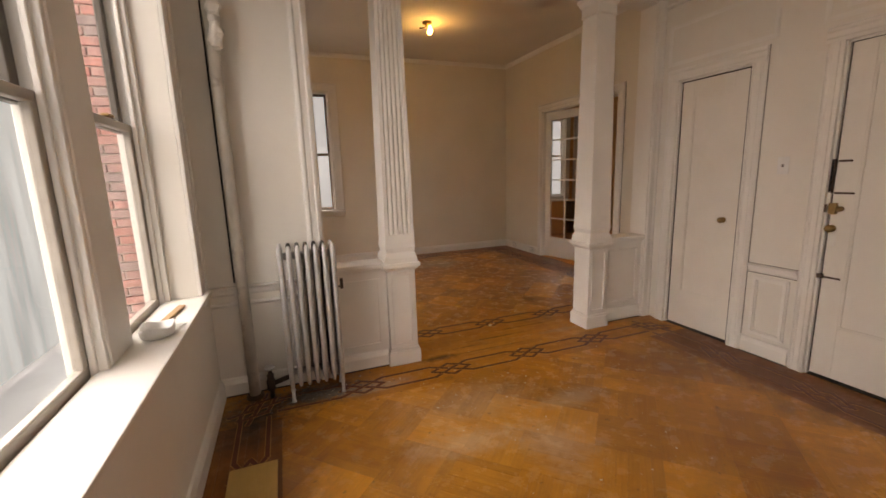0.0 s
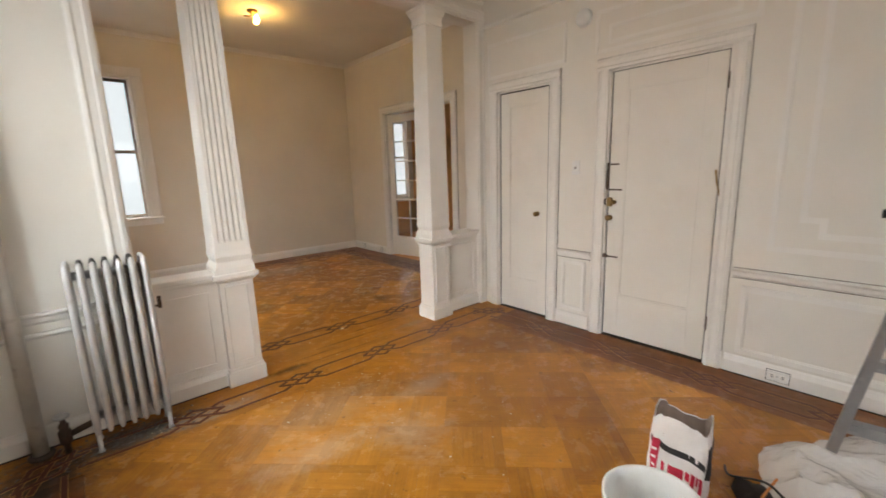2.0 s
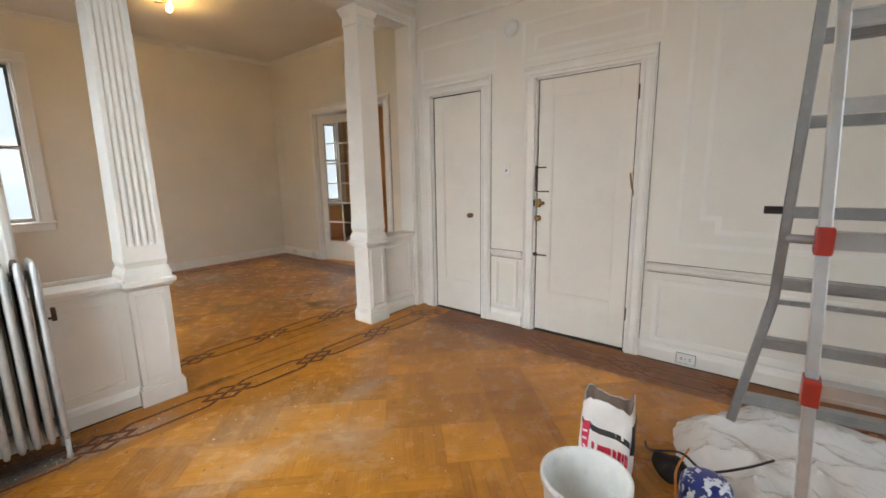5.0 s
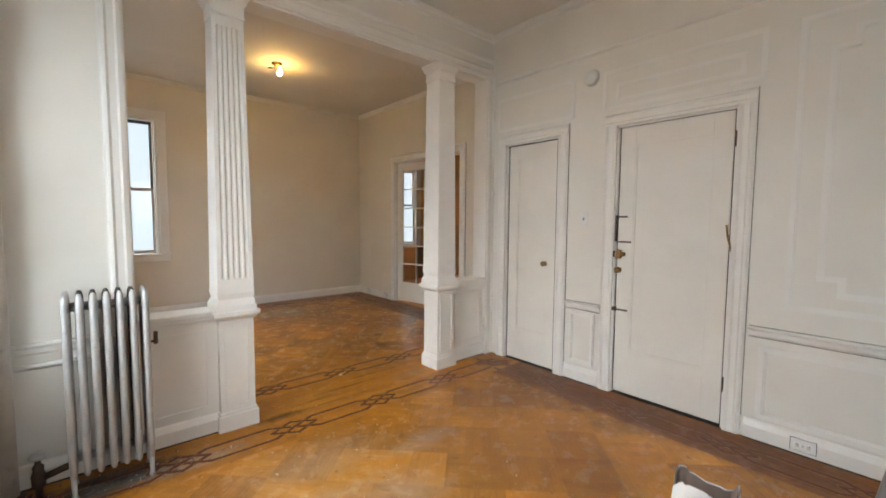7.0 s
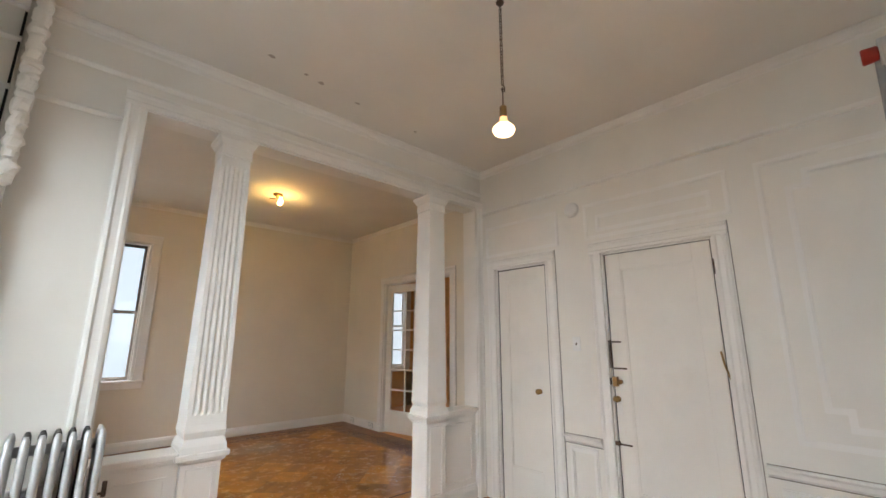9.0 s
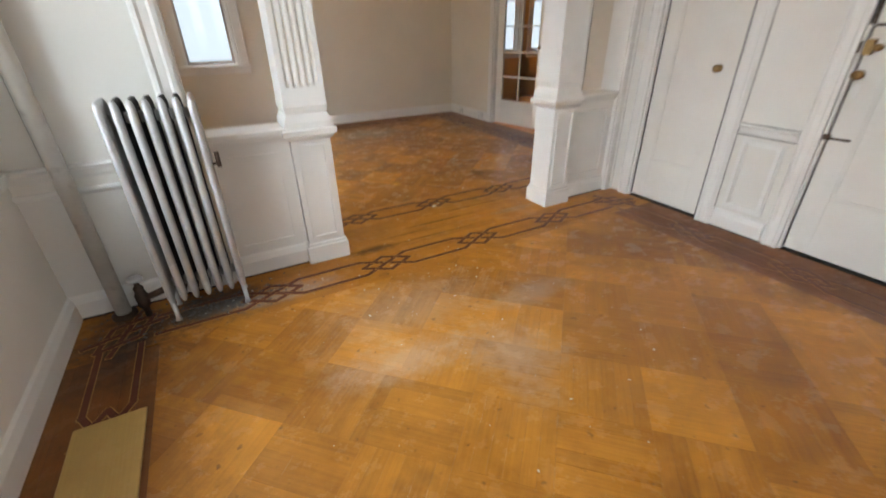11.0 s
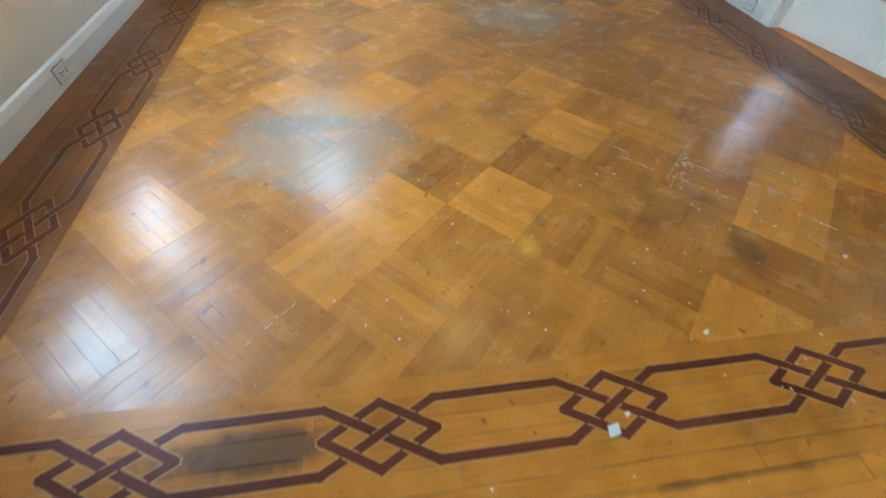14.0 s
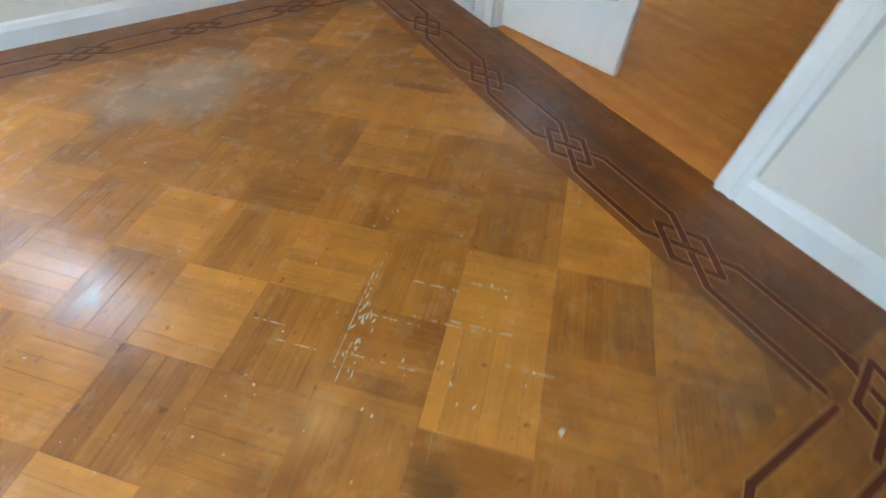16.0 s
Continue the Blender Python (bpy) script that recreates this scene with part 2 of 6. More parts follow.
    if haze:
        # pale scuffs and dried plaster dust, in fine scratches and specks over worn stretches
        zone = n.new("ShaderNodeMapRange")
        zone.inputs["From Min"].default_value, zone.inputs["From Max"].default_value = 0.44, 0.66
        l.new(hz.outputs["Fac"], zone.inputs["Value"])
        for turn, sx, sy, lo, amt in ((0.9, 4, 190, 0.70, 0.4), (2.3, 4, 170, 0.70, 0.4), (0.6, 70, 95, 0.72, 0.35)):
            sc = n.new("ShaderNodeMapRange")
            sc.inputs["From Min"].default_value, sc.inputs["From Max"].default_value = lo, lo + 0.06
            sc.inputs["To Max"].default_value = amt
            l.new(streak(turn, sx, sy, 2), sc.inputs["Value"])
            sm = n.new("ShaderNodeMixRGB")
            l.new(mathn("MULTIPLY", sc.outputs["Result"], zone.outputs["Result"]), sm.inputs["Fac"])
            l.new(col, sm.inputs["Color1"])
            sm.inputs["Color2"].default_value = (0.58, 0.50, 0.40, 1)
            col = sm.outputs["Color"]
    l.new(col, b.inputs["Base Color"])
    l.new(rough_out, b.inputs["Roughness"])
    b.inputs["Coat Weight"].default_value = coat
    b.inputs["Specular IOR Level"].default_value = 0.2
    bp = n.new("ShaderNodeBump")
    bp.inputs["Strength"].default_value, bp.inputs["Distance"].default_value = 0.16, 0.004
    l.new(mathn("ADD", fine, mathn("ADD", mathn("MULTIPLY", mid.outputs["Fac"], 0.9), mathn("MULTIPLY", patchy.outputs["Fac"], 0.2))), bp.inputs["Height"])
    l.new(bp.outputs["Normal"], b.inputs["Normal"])
    return m


def glowing(name, color, strength):
    m = bpy.data.materials.new(name)
    m.use_nodes = True
    b = m.node_tree.nodes["Principled BSDF"]
    b.inputs["Base Color"].default_value = (0, 0, 0, 1)
    b.inputs["Specular IOR Level"].default_value = 0.0
    b.inputs["Emission Color"].default_value = (*color, 1)
    b.inputs["Emission Strength"].default_value = strength
    return m


def clear_glass(name, rough=0.0, tint=(1, 1, 1)):
    m = bpy.data.materials.new(name)
    m.use_nodes = True
    t = m.node_tree
    out = t.nodes["Material Output"]
    t.nodes.remove(t.nodes["Principled BSDF"])
    tr = t.nodes.new("ShaderNodeBsdfTransparent")
    tr.inputs["Color"].default_value = (*tint, 1)
    gl = t.nodes.new("ShaderNodeBsdfGlossy")
    gl.inputs["Roughness"].default_value = 0.02 + rough
    lw = t.nodes.new("ShaderNodeLayerWeight")
    pw = t.nodes.new("ShaderNodeMath")
    pw.operation = "POWER"
    pw.inputs[1].default_value = 4.0
    t.links.new(lw.outputs["Facing"], pw.inputs[0])
    fr = t.nodes.new("ShaderNodeMath")
    fr.operation = "MULTIPLY_ADD"
    fr.inputs[1].default_value, fr.inputs[2].default_value = 0.7, 0.03
    t.links.new(pw.outputs["Value"], fr.inputs[0])
    mx = t.nodes.new("ShaderNodeMixShader")
    t.links.new(fr.outputs["Value"], mx.inputs["Fac"])
    t.links.new(tr.outputs["BSDF"], mx.inputs[1])
    t.links.new(gl.outputs["BSDF"], mx.inputs[2])
    t.links.new(mx.outputs["Shader"], out.inputs["Surface"])
    return m


TILE = 0.311
TILE_AT = (0.775, 3.54 - TILE * math.sqrt(0.5))
M_WALL = material("wall_paint", (0.79, 0.762, 0.70), 0.55, tone=0.06, scale=1.6, fine=22, bump=0.05, spots=0.10, spot_color=(0.6, 0.55, 0.46))
M_WALLF = material("cream_wall_paint", (0.76, 0.705, 0.60), 0.55, tone=0.06, scale=1.4, fine=22, bump=0.05)
M_TRIM = material("gloss_white_paint", (0.82, 0.80, 0.755), 0.38, tone=0.05, scale=3, fine=25, bump=0.035, spots=0.10, spot_color=(0.62, 0.58, 0.5))
M_DOOR = material("door_paint", (0.81, 0.78, 0.715), 0.40, tone=0.05, scale=2.5, fine=22, bump=0.05, spots=0.10, spot_color=(0.6, 0.54, 0.44))
M_CEIL = material("ceiling_paint", (0.77, 0.745, 0.69), 0.7, tone=0.06, scale=1.2, fine=25, bump=0.06, spots=0.06, spot_color=(0.5, 0.42, 0.33))
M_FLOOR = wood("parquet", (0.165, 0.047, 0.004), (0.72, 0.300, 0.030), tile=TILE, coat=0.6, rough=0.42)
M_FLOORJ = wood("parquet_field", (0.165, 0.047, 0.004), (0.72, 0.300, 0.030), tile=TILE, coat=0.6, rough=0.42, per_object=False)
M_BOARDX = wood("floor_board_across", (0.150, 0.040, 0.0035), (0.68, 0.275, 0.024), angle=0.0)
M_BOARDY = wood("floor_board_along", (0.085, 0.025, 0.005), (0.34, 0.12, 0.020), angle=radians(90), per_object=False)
M_OAK = wood("orange_oak", (0.46, 0.14, 0.02), (0.88, 0.38, 0.07), angle=radians(90), haze=False)
M_INLAY = wood("dark_inlay", (0.045, 0.010, 0.005), (0.16, 0.036, 0.015), rough=0.45, coat=0.1, haze=False)
M_INLAYE = wood("pale_inlay_edge", (0.34, 0.17, 0.05), (0.52, 0.29, 0.10), rough=0.4, haze=False)
M_JOINT = material("joint_filler", (0.06, 0.03, 0.015), 0.8)
M_SILVER = material("silver_radiator_paint", (0.54, 0.545, 0.54), 0.42, 0.45, tone=0.15, scale=8, fine=90, bump=0.15, spots=0.25, spot_color=(0.25, 0.22, 0.19))
M_IRON = material("rusty_iron", (0.10, 0.065, 0.045), 0.6, 0.5, tone=0.3, scale=20, fine=120, bump=0.3)
M_BRASS = material("tarnished_brass", (0.32, 0.21, 0.09), 0.4, 0.9, tone=0.25, scale=30, fine=150, bump=0.15)
M_CRACK = material("grimy_crack", (0.30, 0.265, 0.225), 0.8, tone=0.5, scale=9, bump=0.1)
M_DARK = material("dark_gap", (0.02, 0.017, 0.014), 0.8)
M_ALU = material("aluminium", (0.60, 0.62, 0.64), 0.36, 0.75, tone=0.10, scale=9, fine=140, bump=0.06, spots=0.2, spot_color=(0.75, 0.74, 0.7))
# darker copy of the aluminium: far-side shade put into it; also the pins
M_ALU_SHADE_PIN = material("shaded_side_and_pin_aluminium", (0.36, 0.37, 0.38), 0.42, 0.8, tone=0.12, scale=9, fine=140, bump=0.06, spots=0.2, spot_color=(0.6, 0.6, 0.58))
M_RED = material("red_plastic", (0.36, 0.03, 0.02), 0.35, tone=0.1, scale=20)
M_PLASTW = material("white_plastic", (0.78, 0.78, 0.76), 0.3, tone=0.06, scale=12, bump=0.03)
M_BRICK = material("red_brick", (0.46, 0.20, 0.165), 0.85, tone=0.3, scale=14, fine=120, bump=0.4)
M_MORTAR = material("mortar", (0.52, 0.47, 0.43), 0.9, tone=0.15, scale=20, bump=0.3)
M_STEEL = material("dark_window_frame", (0.11, 0.095, 0.08), 0.45, 0.2, tone=0.2, scale=12, bump=0.1)
M_SASH = material("sash_paint", (0.42, 0.38, 0.33), 0.4, tone=0.15, scale=8, bump=0.08)
M_OTHER = material("peach_wall_paint", (0.74, 0.44, 0.19), 0.55, tone=0.07, scale=1.5, fine=22, bump=0.04)
M_GLASS = clear_glass("window_glass")
M_FACADE = material("pale_facade", (0.62, 0.65, 0.66), 0.8, tone=0.15, scale=0.8, bump=0.1)

# ---- mesh helpers ----


def bm_box(bm, x0, x1, y0, y1, z0, z1):
    v = [bm.verts.new((x, y, z)) for x in (x0, x1) for y in (y0, y1) for z in (z0, z1)]
    for f in ((0, 1, 3, 2), (4, 6, 7, 5), (0, 4, 5, 1), (2, 3, 7, 6), (0, 2, 6, 4), (1, 5, 7, 3)):
        bm.faces.new([v[i] for i in f])
    return v


def boxes(*b):
    bm = bmesh.new()
    for k in b:
        bm_box(bm, *k)
    return bm


def bev(bm, w=0.004, seg=2):
    bmesh.ops.bevel(bm, geom=list(bm.edges), offset=w, segments=seg, affect="EDGES", profile=0.6, clamp_overlap=True)
    return bm


def extrude_profile(bm, pts, a, b, place):
    """A closed profile pts swept straight from a to b; place(p, s) turns profile point and station into a 3D point."""
    r0 = [bm.verts.new(place(p, a)) for p in pts]
    r1 = [bm.verts.new(place(p, b)) for p in pts]
    n = len(pts)
    for i in range(n):
        bm.faces.new((r0[i], r0[(i + 1) % n], r1[(i + 1) % n], r1[i]))
    bm.faces.new(r0[::-1])
    bm.faces.new(r1)
    bmesh.ops.recalc_face_normals(bm, faces=bm.faces)
    return bm


def loft(bm, rings, close=True, caps=True):
    """Rings of equal count joined one to the next."""
    rows = [[bm.verts.new(p) for p in r] for r in rings]
    n = len(rows[0])
    for a, b in zip(rows, rows[1:]):
        for i in range(n if close else n - 1):
            bm.faces.new((a[i], a[(i + 1) % n], b[(i + 1) % n], b[i]))
    if caps:
        bm.faces.new(rows[0][::-1])
        bm.faces.new(rows[-1])
    bmesh.ops.recalc_face_normals(bm, faces=bm.faces)
    return bm


def circle(r, n, z=0.0, cx=0.0, cy=0.0):
    return [(cx + r * math.cos(2 * math.pi * i / n), cy + r * math.sin(2 * math.pi * i / n), z) for i in range(n)]


def lathe(profile, n=24, cx=0.0, cy=0.0):
    bm = bmesh.new()
    return loft(bm, [circle(max(r, 0.0005), n, z, cx, cy) for r, z in profile])


def tube(bm, pts, r, n=10):
    pts = [Vector(p) for p in pts]
    rings = []
    for i, p in enumerate(pts):
        d = (pts[min(i + 1, len(pts) - 1)] - pts[max(i - 1, 0)]).normalized()
        up = Vector((0, 0, 1)) if abs(d.z) < 0.9 else Vector((1, 0, 0))
        u = d.cross(up).normalized()
        v = d.cross(u).normalized()
        rr = r[i] if isinstance(r, (list, tuple)) else r
        rings.append([p + rr * (math.cos(2 * math.pi * k / n) * u + math.sin(2 * math.pi * k / n) * v) for k in range(n)])
    return loft(bm, rings)


def bar(bm, a, b, w, d, side=Vector((0, 1, 0))):
    """A rectangular bar from a to b, w wide along side and d deep."""
    a, b = Vector(a), Vector(b)
    t = (b - a).normalized()
    u = (side - t * side.dot(t)).normalized()
    v = t.cross(u)
    rings = [[p + u * (sx * w / 2) + v * (sy * d / 2) for sx, sy in ((-1, -1), (1, -1), (1, 1), (-1, 1))] for p in (a, b)]
    return loft(bm, rings)


def to_mesh(name, bm, mat, smooth=False):
    me = bpy.data.meshes.new(name)
    bm.to_mesh(me)
    bm.free()
    me.materials.append(mat)
    if smooth:
        for p in me.polygons:
            p.use_smooth = True
    return me


def part(name, bm, mat, parent, label="", smooth=False):
    ob = new(name, to_mesh(name, bm, mat, smooth))
    ob.parent = parent
    if label:
        ob["label"] = label
    return ob


def solid(name, bm, mat, label, category, kind="", group="", smooth=False):
    """A top-level thing that is one mesh."""
    return tagged(new(name, to_mesh(name, bm, mat, smooth)), label, category, group, kind)


def thing(name, at, label, category, group="", kind=""):
    ob = new(name)
    ob.empty_display_size = 0.1
    ob.location = at
    return tagged(ob, label, category, group, kind)


# ---- plan ----
XL, XR = -0.65, 3.02          # near room, window wall and door wall
XLF, XRF = -0.56, 3.80        # far room
YB, YS0, YS1, YF = -2.4, 2.47, 2.61, 6.53
ZC, ZF = 3.18, 3.27           # ceilings
OX0, OX1, OZ = 0.06, 2.93, 2.76   # opening of the screen

# ---- walls ----
T = 0.16


def wall(name, bm, mat, label):
    return solid(name, bm, mat, label, "wall", "structure")


# window wall of the near room, two openings side by side
W1Y0, W1Y1, W2Y0, W2Y1 = 0.30, 1.29, 1.49, 2.15
WZ0, WZ1 = 0.74, 2.62
XO = XL - 0.24
wall("wall_west", boxes((XO, XL, YB, W1Y0, 0, ZC), (XO, XL, W2Y1, YS0, 0, ZC), (XO, XL, W1Y0, W2Y1, 0, WZ0), (XO, XL, W1Y0, W2Y1, WZ1, ZC)), M_WALL,
     "thick white plaster wall below and around two sash windows")
FWA, FWB, FWZ0, FWZ1 = (3.56, 4.26), (4.52, 5.22), 0.66, 2.45
wall("wall_west_far", boxes((XLF - T, XLF, YS1, FWA[0], 0, ZF), (XLF - T, XLF, FWA[1], FWB[0], 0, ZF), (XLF - T, XLF, FWB[1], YF, 0, ZF), (XLF - T, XLF, FWA[0], FWA[1], 0, FWZ0), (XLF - T, XLF, FWB[0], FWB[1], 0, FWZ0), (XLF - T, XLF, FWA[0], FWA[1], FWZ1, ZF), (XLF - T, XLF, FWB[0], FWB[1], FWZ1, ZF)), M_WALLF,
     "cream plaster wall with two windows in the far room")
FX0, FX1, FZ0, FZ1 = 0.02, 0.66, 0.86, 2.72
wall("wall_north", boxes((XLF - T, FX0, YF, YF + T, 0, ZF), (FX1, XRF + T, YF, YF + T, 0, ZF), (FX0, FX1, YF, YF + T, 0, FZ0), (FX0, FX1, YF, YF + T, FZ1, ZF)), M_WALLF,
     "plain cream plaster end wall with one narrow window")
DY0, DY1, DZ = 3.76, 5.36, 2.32
wall("wall_east_far", boxes((XRF, XRF + T, YS1, DY0, 0, ZF), (XRF, XRF + T, DY1, YF, 0, ZF), (XRF, XRF + T, DY0, DY1, DZ, ZF)), M_WALLF,
     "cream plaster wall with a wide french door opening")
CY0, CY1, EY0, EY1, DH = 1.685, 2.275, 0.38, 1.165, 2.10
wall("wall_east", boxes((XR, XR + T, YB, EY0, 0, ZC), (XR, XR + T, EY1, CY0, 0, ZC), (XR, XR + T, CY1, YS0, 0, ZC), (XR, XR + T, EY0, EY1, DH, ZC), (XR, XR + T, CY0, CY1, DH, ZC)), M_WALL,
     "off-white panelled plaster wall with two door openings")
wall("wall_south", boxes((XO, 0.3, YB - T, YB, 0, ZC), (2.0, XR + T, YB - T, YB, 0, ZC), (0.3, 2.0, YB - T, YB, 0, 0.76), (0.3, 2.0, YB - T, YB, 2.6, ZC)), M_WALL, "off-white plaster wall with a wide window")
wall("wall_screen_left", boxes((XL - T, OX0, YS0, YS1, 0, ZF)), M_WALL, "white plaster wall beside the columned opening")
wall("wall_screen_header", boxes((OX0, OX1, YS0, YS1, OZ, ZF)), M_WALL, "white plaster header over the columned opening")
wall("wall_screen_right", boxes((OX1, XRF, YS0, YS1, 0, ZF)), M_WALL, "white plaster wall between opening and closet")
wall("closet_back_wall", boxes((XR + T + 0.5, XR + T + 0.55, YB, YS0, 0, ZC)), M_WALL, "plain plaster wall behind the doors")
solid("ceiling", boxes((XO, XR + T, YB - T, YS1, ZC, ZC + 0.1)), M_CEIL, "off-white plaster ceiling with small dark stains", "ceiling", "structure")
solid("ceiling_far", boxes((XLF - T, XRF + T, YS1, YF + T, ZF, ZF + 0.1)), M_CEIL, "off-white plaster ceiling of the far room", "ceiling", "structure")

# ---- mouldings ----
COVE = [(0, 0), (0.048, 0), (0.046, -0.010), (0.034, -0.016), (0.020, -0.034), (0.016, -0.052), (0.006, -0.056), (0, -0.066)]


def run_x(bm, prof, x0, x1, y, sy, z):
    """A moulding along x on a wall face at y; sy: the way it stands out."""
    return extrude_profile(bm, prof, x0, x1, lambda p, s: (s, y + sy * p[0], z + p[1]))


def run_y(bm, prof, y0, y1, x, sx, z):
    return extrude_profile(bm, prof, y0, y1, lambda p, s: (x + sx * p[0], s, z + p[1]))


def trim(name, bm, label, mat=None):
    return solid(name, bm, mat or M_TRIM, label, "trim", "structure")


trim("crown_moulding_north", run_x(bmesh.new(), COVE, XL, XR, YS0, -1, ZC), "painted plaster crown moulding over the columned opening")
trim("crown_moulding_east", run_y(bmesh.new(), COVE, YB, YS0, XR, -1, ZC - 0.001), "painted plaster crown moulding on the door wall")
trim("crown_moulding_west", run_y(bmesh.new(), COVE, YB, YS0, XL, 1, ZC - 0.001), "painted plaster crown moulding on the window wall")
SMALL = [(0, 0), (0.05, 0), (0.045, -0.012), (0.02, -0.03), (0.008, -0.05), (0, -0.055)]
trim("crown_moulding_far_north", run_x(bmesh.new(), SMALL, XLF, XRF, YF, -1, ZF), "small painted crown moulding in the far room")
trim("crown_moulding_far_east", run_y(bmesh.new(), SMALL, YS1, YF, XRF, -1, ZF - 0.001), "small painted crown moulding in the far room")
trim("crown_moulding_far_west", run_y(bmesh.new(), SMALL, YS1, YF, XLF, 1, ZF - 0.001), "small painted crown moulding in the far room")
RAIL = [(0, 0.012), (0.012, 0.016), (0.02, 0.012), (0.022, 0), (0.016, -0.008), (0.010, -0.014), (0, -0.018)]
trim("picture_rail_east", run_y(bmesh.new(), RAIL, YB, YS0, XR, -1, 2.715), "thin painted picture rail high on the wall")
trim("picture_rail_north", run_x(bmesh.new(), RAIL, XL, XR, YS0, -1, 2.935), "thin painted picture rail above the opening")
trim("picture_rail_west", run_y(bmesh.new(), RAIL, YB, YS0, XL, 1, 2.93), "thin painted picture rail high on the wall")
BASE = [(0, 0), (0.022, 0), (0.022, 0.085), (0.016, 0.10), (0.010, 0.115), (0, 0.125)]
for nm, seg in (("baseboard_east", ((YB, EY0 - 0.115), (EY1 + 0.10, CY0 - 0.105))),):
    for a, b in seg:
        trim(nm, run_y(bmesh.new(), BASE, a, b, XR, -1, 0), "white painted baseboard")
trim("baseboard_west", run_y(bmesh.new(), BASE, YB, YS0, XL, 1, 0), "white painted baseboard under the windows")
trim("baseboard_north_near", run_x(bmesh.new(), BASE, XL, OX0 - 0.02, YS0, -1, 0), "white painted baseboard behind the radiator")
trim("baseboard_far_north", run_x(bmesh.new(), BASE, XLF, XRF, YF, -1, 0), "white painted baseboard")
trim("baseboard_far_west", run_y(bmesh.new(), BASE, YS1, YF, XLF, 1, 0), "white painted baseboard")
trim("baseboard_far_east", run_y(bmesh.new(), BASE, DY1 + 0.10, YF, XRF, -1, 0), "white painted baseboard")
trim("baseboard_far_east", run_y(bmesh.new(), BASE, YS1, DY0 - 0.10, XRF, -1, 0), "white painted baseboard")
CHAIR = [(0, 0.018), (0.03, 0.018), (0.034, 0.010), (0.028, 0.0), (0.016, -0.006), (0.012, -0.03), (0.004, -0.04), (0, -0.045)]
trim("chair_rail_east", run_y(bmesh.new(), CHAIR, YB, EY0 - 0.115, XR, -1, 0.70), "white painted chair rail above the wainscot")
trim("chair_rail_east", run_y(bmesh.new(), CHAIR, EY1 + 0.10, CY0 - 0.105, XR, -1, 0.665), "short white chair rail between the doors")
for a, b, zr in ((YB, EY0 - 0.115, 0.70), (EY1 + 0.10, CY0 - 0.105, 0.665)):
    trim("rail_crack_east", boxes((XR - 0.006, XR, a, b, zr + 0.018, zr + 0.0225), (XR - 0.005, XR, a, b, zr - 0.050, zr - 0.0452)), "thin grimy cracks along the chair rail", M_CRACK)
trim("chair_rail_west", run_y(bmesh.new(), CHAIR, W2Y1 + 0.13, YS0, XL, 1, 0.72), "white painted chair rail in the corner")
trim("chair_rail_north", run_x(bmesh.new(), CHAIR, XL, OX0 - 0.03, YS0, -1, 0.72), "white painted chair rail behind the radiator")
trim("wall_band_north", run_x(bmesh.new(), RAIL, XL, OX0 - 0.03, YS0, -1, 0.62), "thin painted moulding below the chair rail")
trim("cap_moulding_north", run_x(bmesh.new(), RAIL, XL, OX0 - 0.06, YS0, -1, 2.66), "thin painted moulding beside the opening")


for a, b in ((YB, EY0 - 0.115), (EY1 + 0.10, CY0 - 0.105)):
    trim("floor_joint_east", boxes((XR - 0.0255, XR, a, b, 0.0006, 0.0075)), "dark open joint between baseboard and floor", M_DARK)
for a, b in ((EY0, EY1), (CY0, CY1)):
    trim("threshold_gap", boxes((XR + 0.004, XR + 0.05, a + 0.015, b - 0.015, 0.0006, 0.006)), "dark gap under a door", M_DARK)
trim("floor_joint_north", boxes((XL, OX0 - 0.02, YS0 - 0.0255, YS0, 0.0006, 0.008)), "dark open joint between baseboard and floor", M_DARK)


def panel_frame(name, y0, y1, z0, z1, label, w=0.022, d=0.012, notch=0.0):
    """A thin moulding frame on the door wall; notch cuts stepped corners."""
    pts = [(y0, z0), (y1, z0), (y1, z1), (y0, z1)]
    if notch:
        k = notch
        pts = [(y0 + k, z0), (y1 - k, z0), (y1 - k, z0 + k), (y1, z0 + k), (y1, z1 - k), (y1 - k, z1 - k), (y1 - k, z1), (y0 + k, z1), (y0 + k, z1 - k), (y0, z1 - k), (y0, z0 + k), (y0 + k, z0 + k)]
    bm = bmesh.new()
    for i, (p, q) in enumerate(zip(pts, pts[1:] + pts[:1])):
        e = w / 2
        a0, a1, b0, b1 = min(p[0], q[0]) - e, max(p[0], q[0]) + e, min(p[1], q[1]) - e, max(p[1], q[1]) + e
        bm_box(bm, XR - d - 0.0007 * (i % 2), XR, a0, a1, b0, b1)
        bm_box(bm, XR - d * 0.5 - 0.0007 * (i % 2), XR, a0 - 0.008, a1 + 0.008, b0 - 0.008, b1 + 0.008)
    return trim(name, bm, label)


panel_frame("wainscot_panel", -1.35, 0.19, 0.165, 0.585, "white recessed wainscot panel moulding", 0.026, 0.020)
panel_frame("wainscot_panel", -2.3, -1.5, 0.165, 0.585, "white recessed wainscot panel moulding", 0.026, 0.020)
panel_frame("wall_panel_moulding", -1.40, 0.085, 0.865, 2.515, "large thin wall panel moulding under old paint", 0.018, 0.009)
panel_frame("wall_panel_moulding", -1.26, -0.05, 0.96, 2.41, "inner wall panel moulding with stepped corners", 0.018, 0.009, 0.09)
panel_frame("wainscot_panel", EY1 + 0.16, CY0 - 0.16, 0.17, 0.58, "small recessed panel between the doors", 0.020, 0.018)
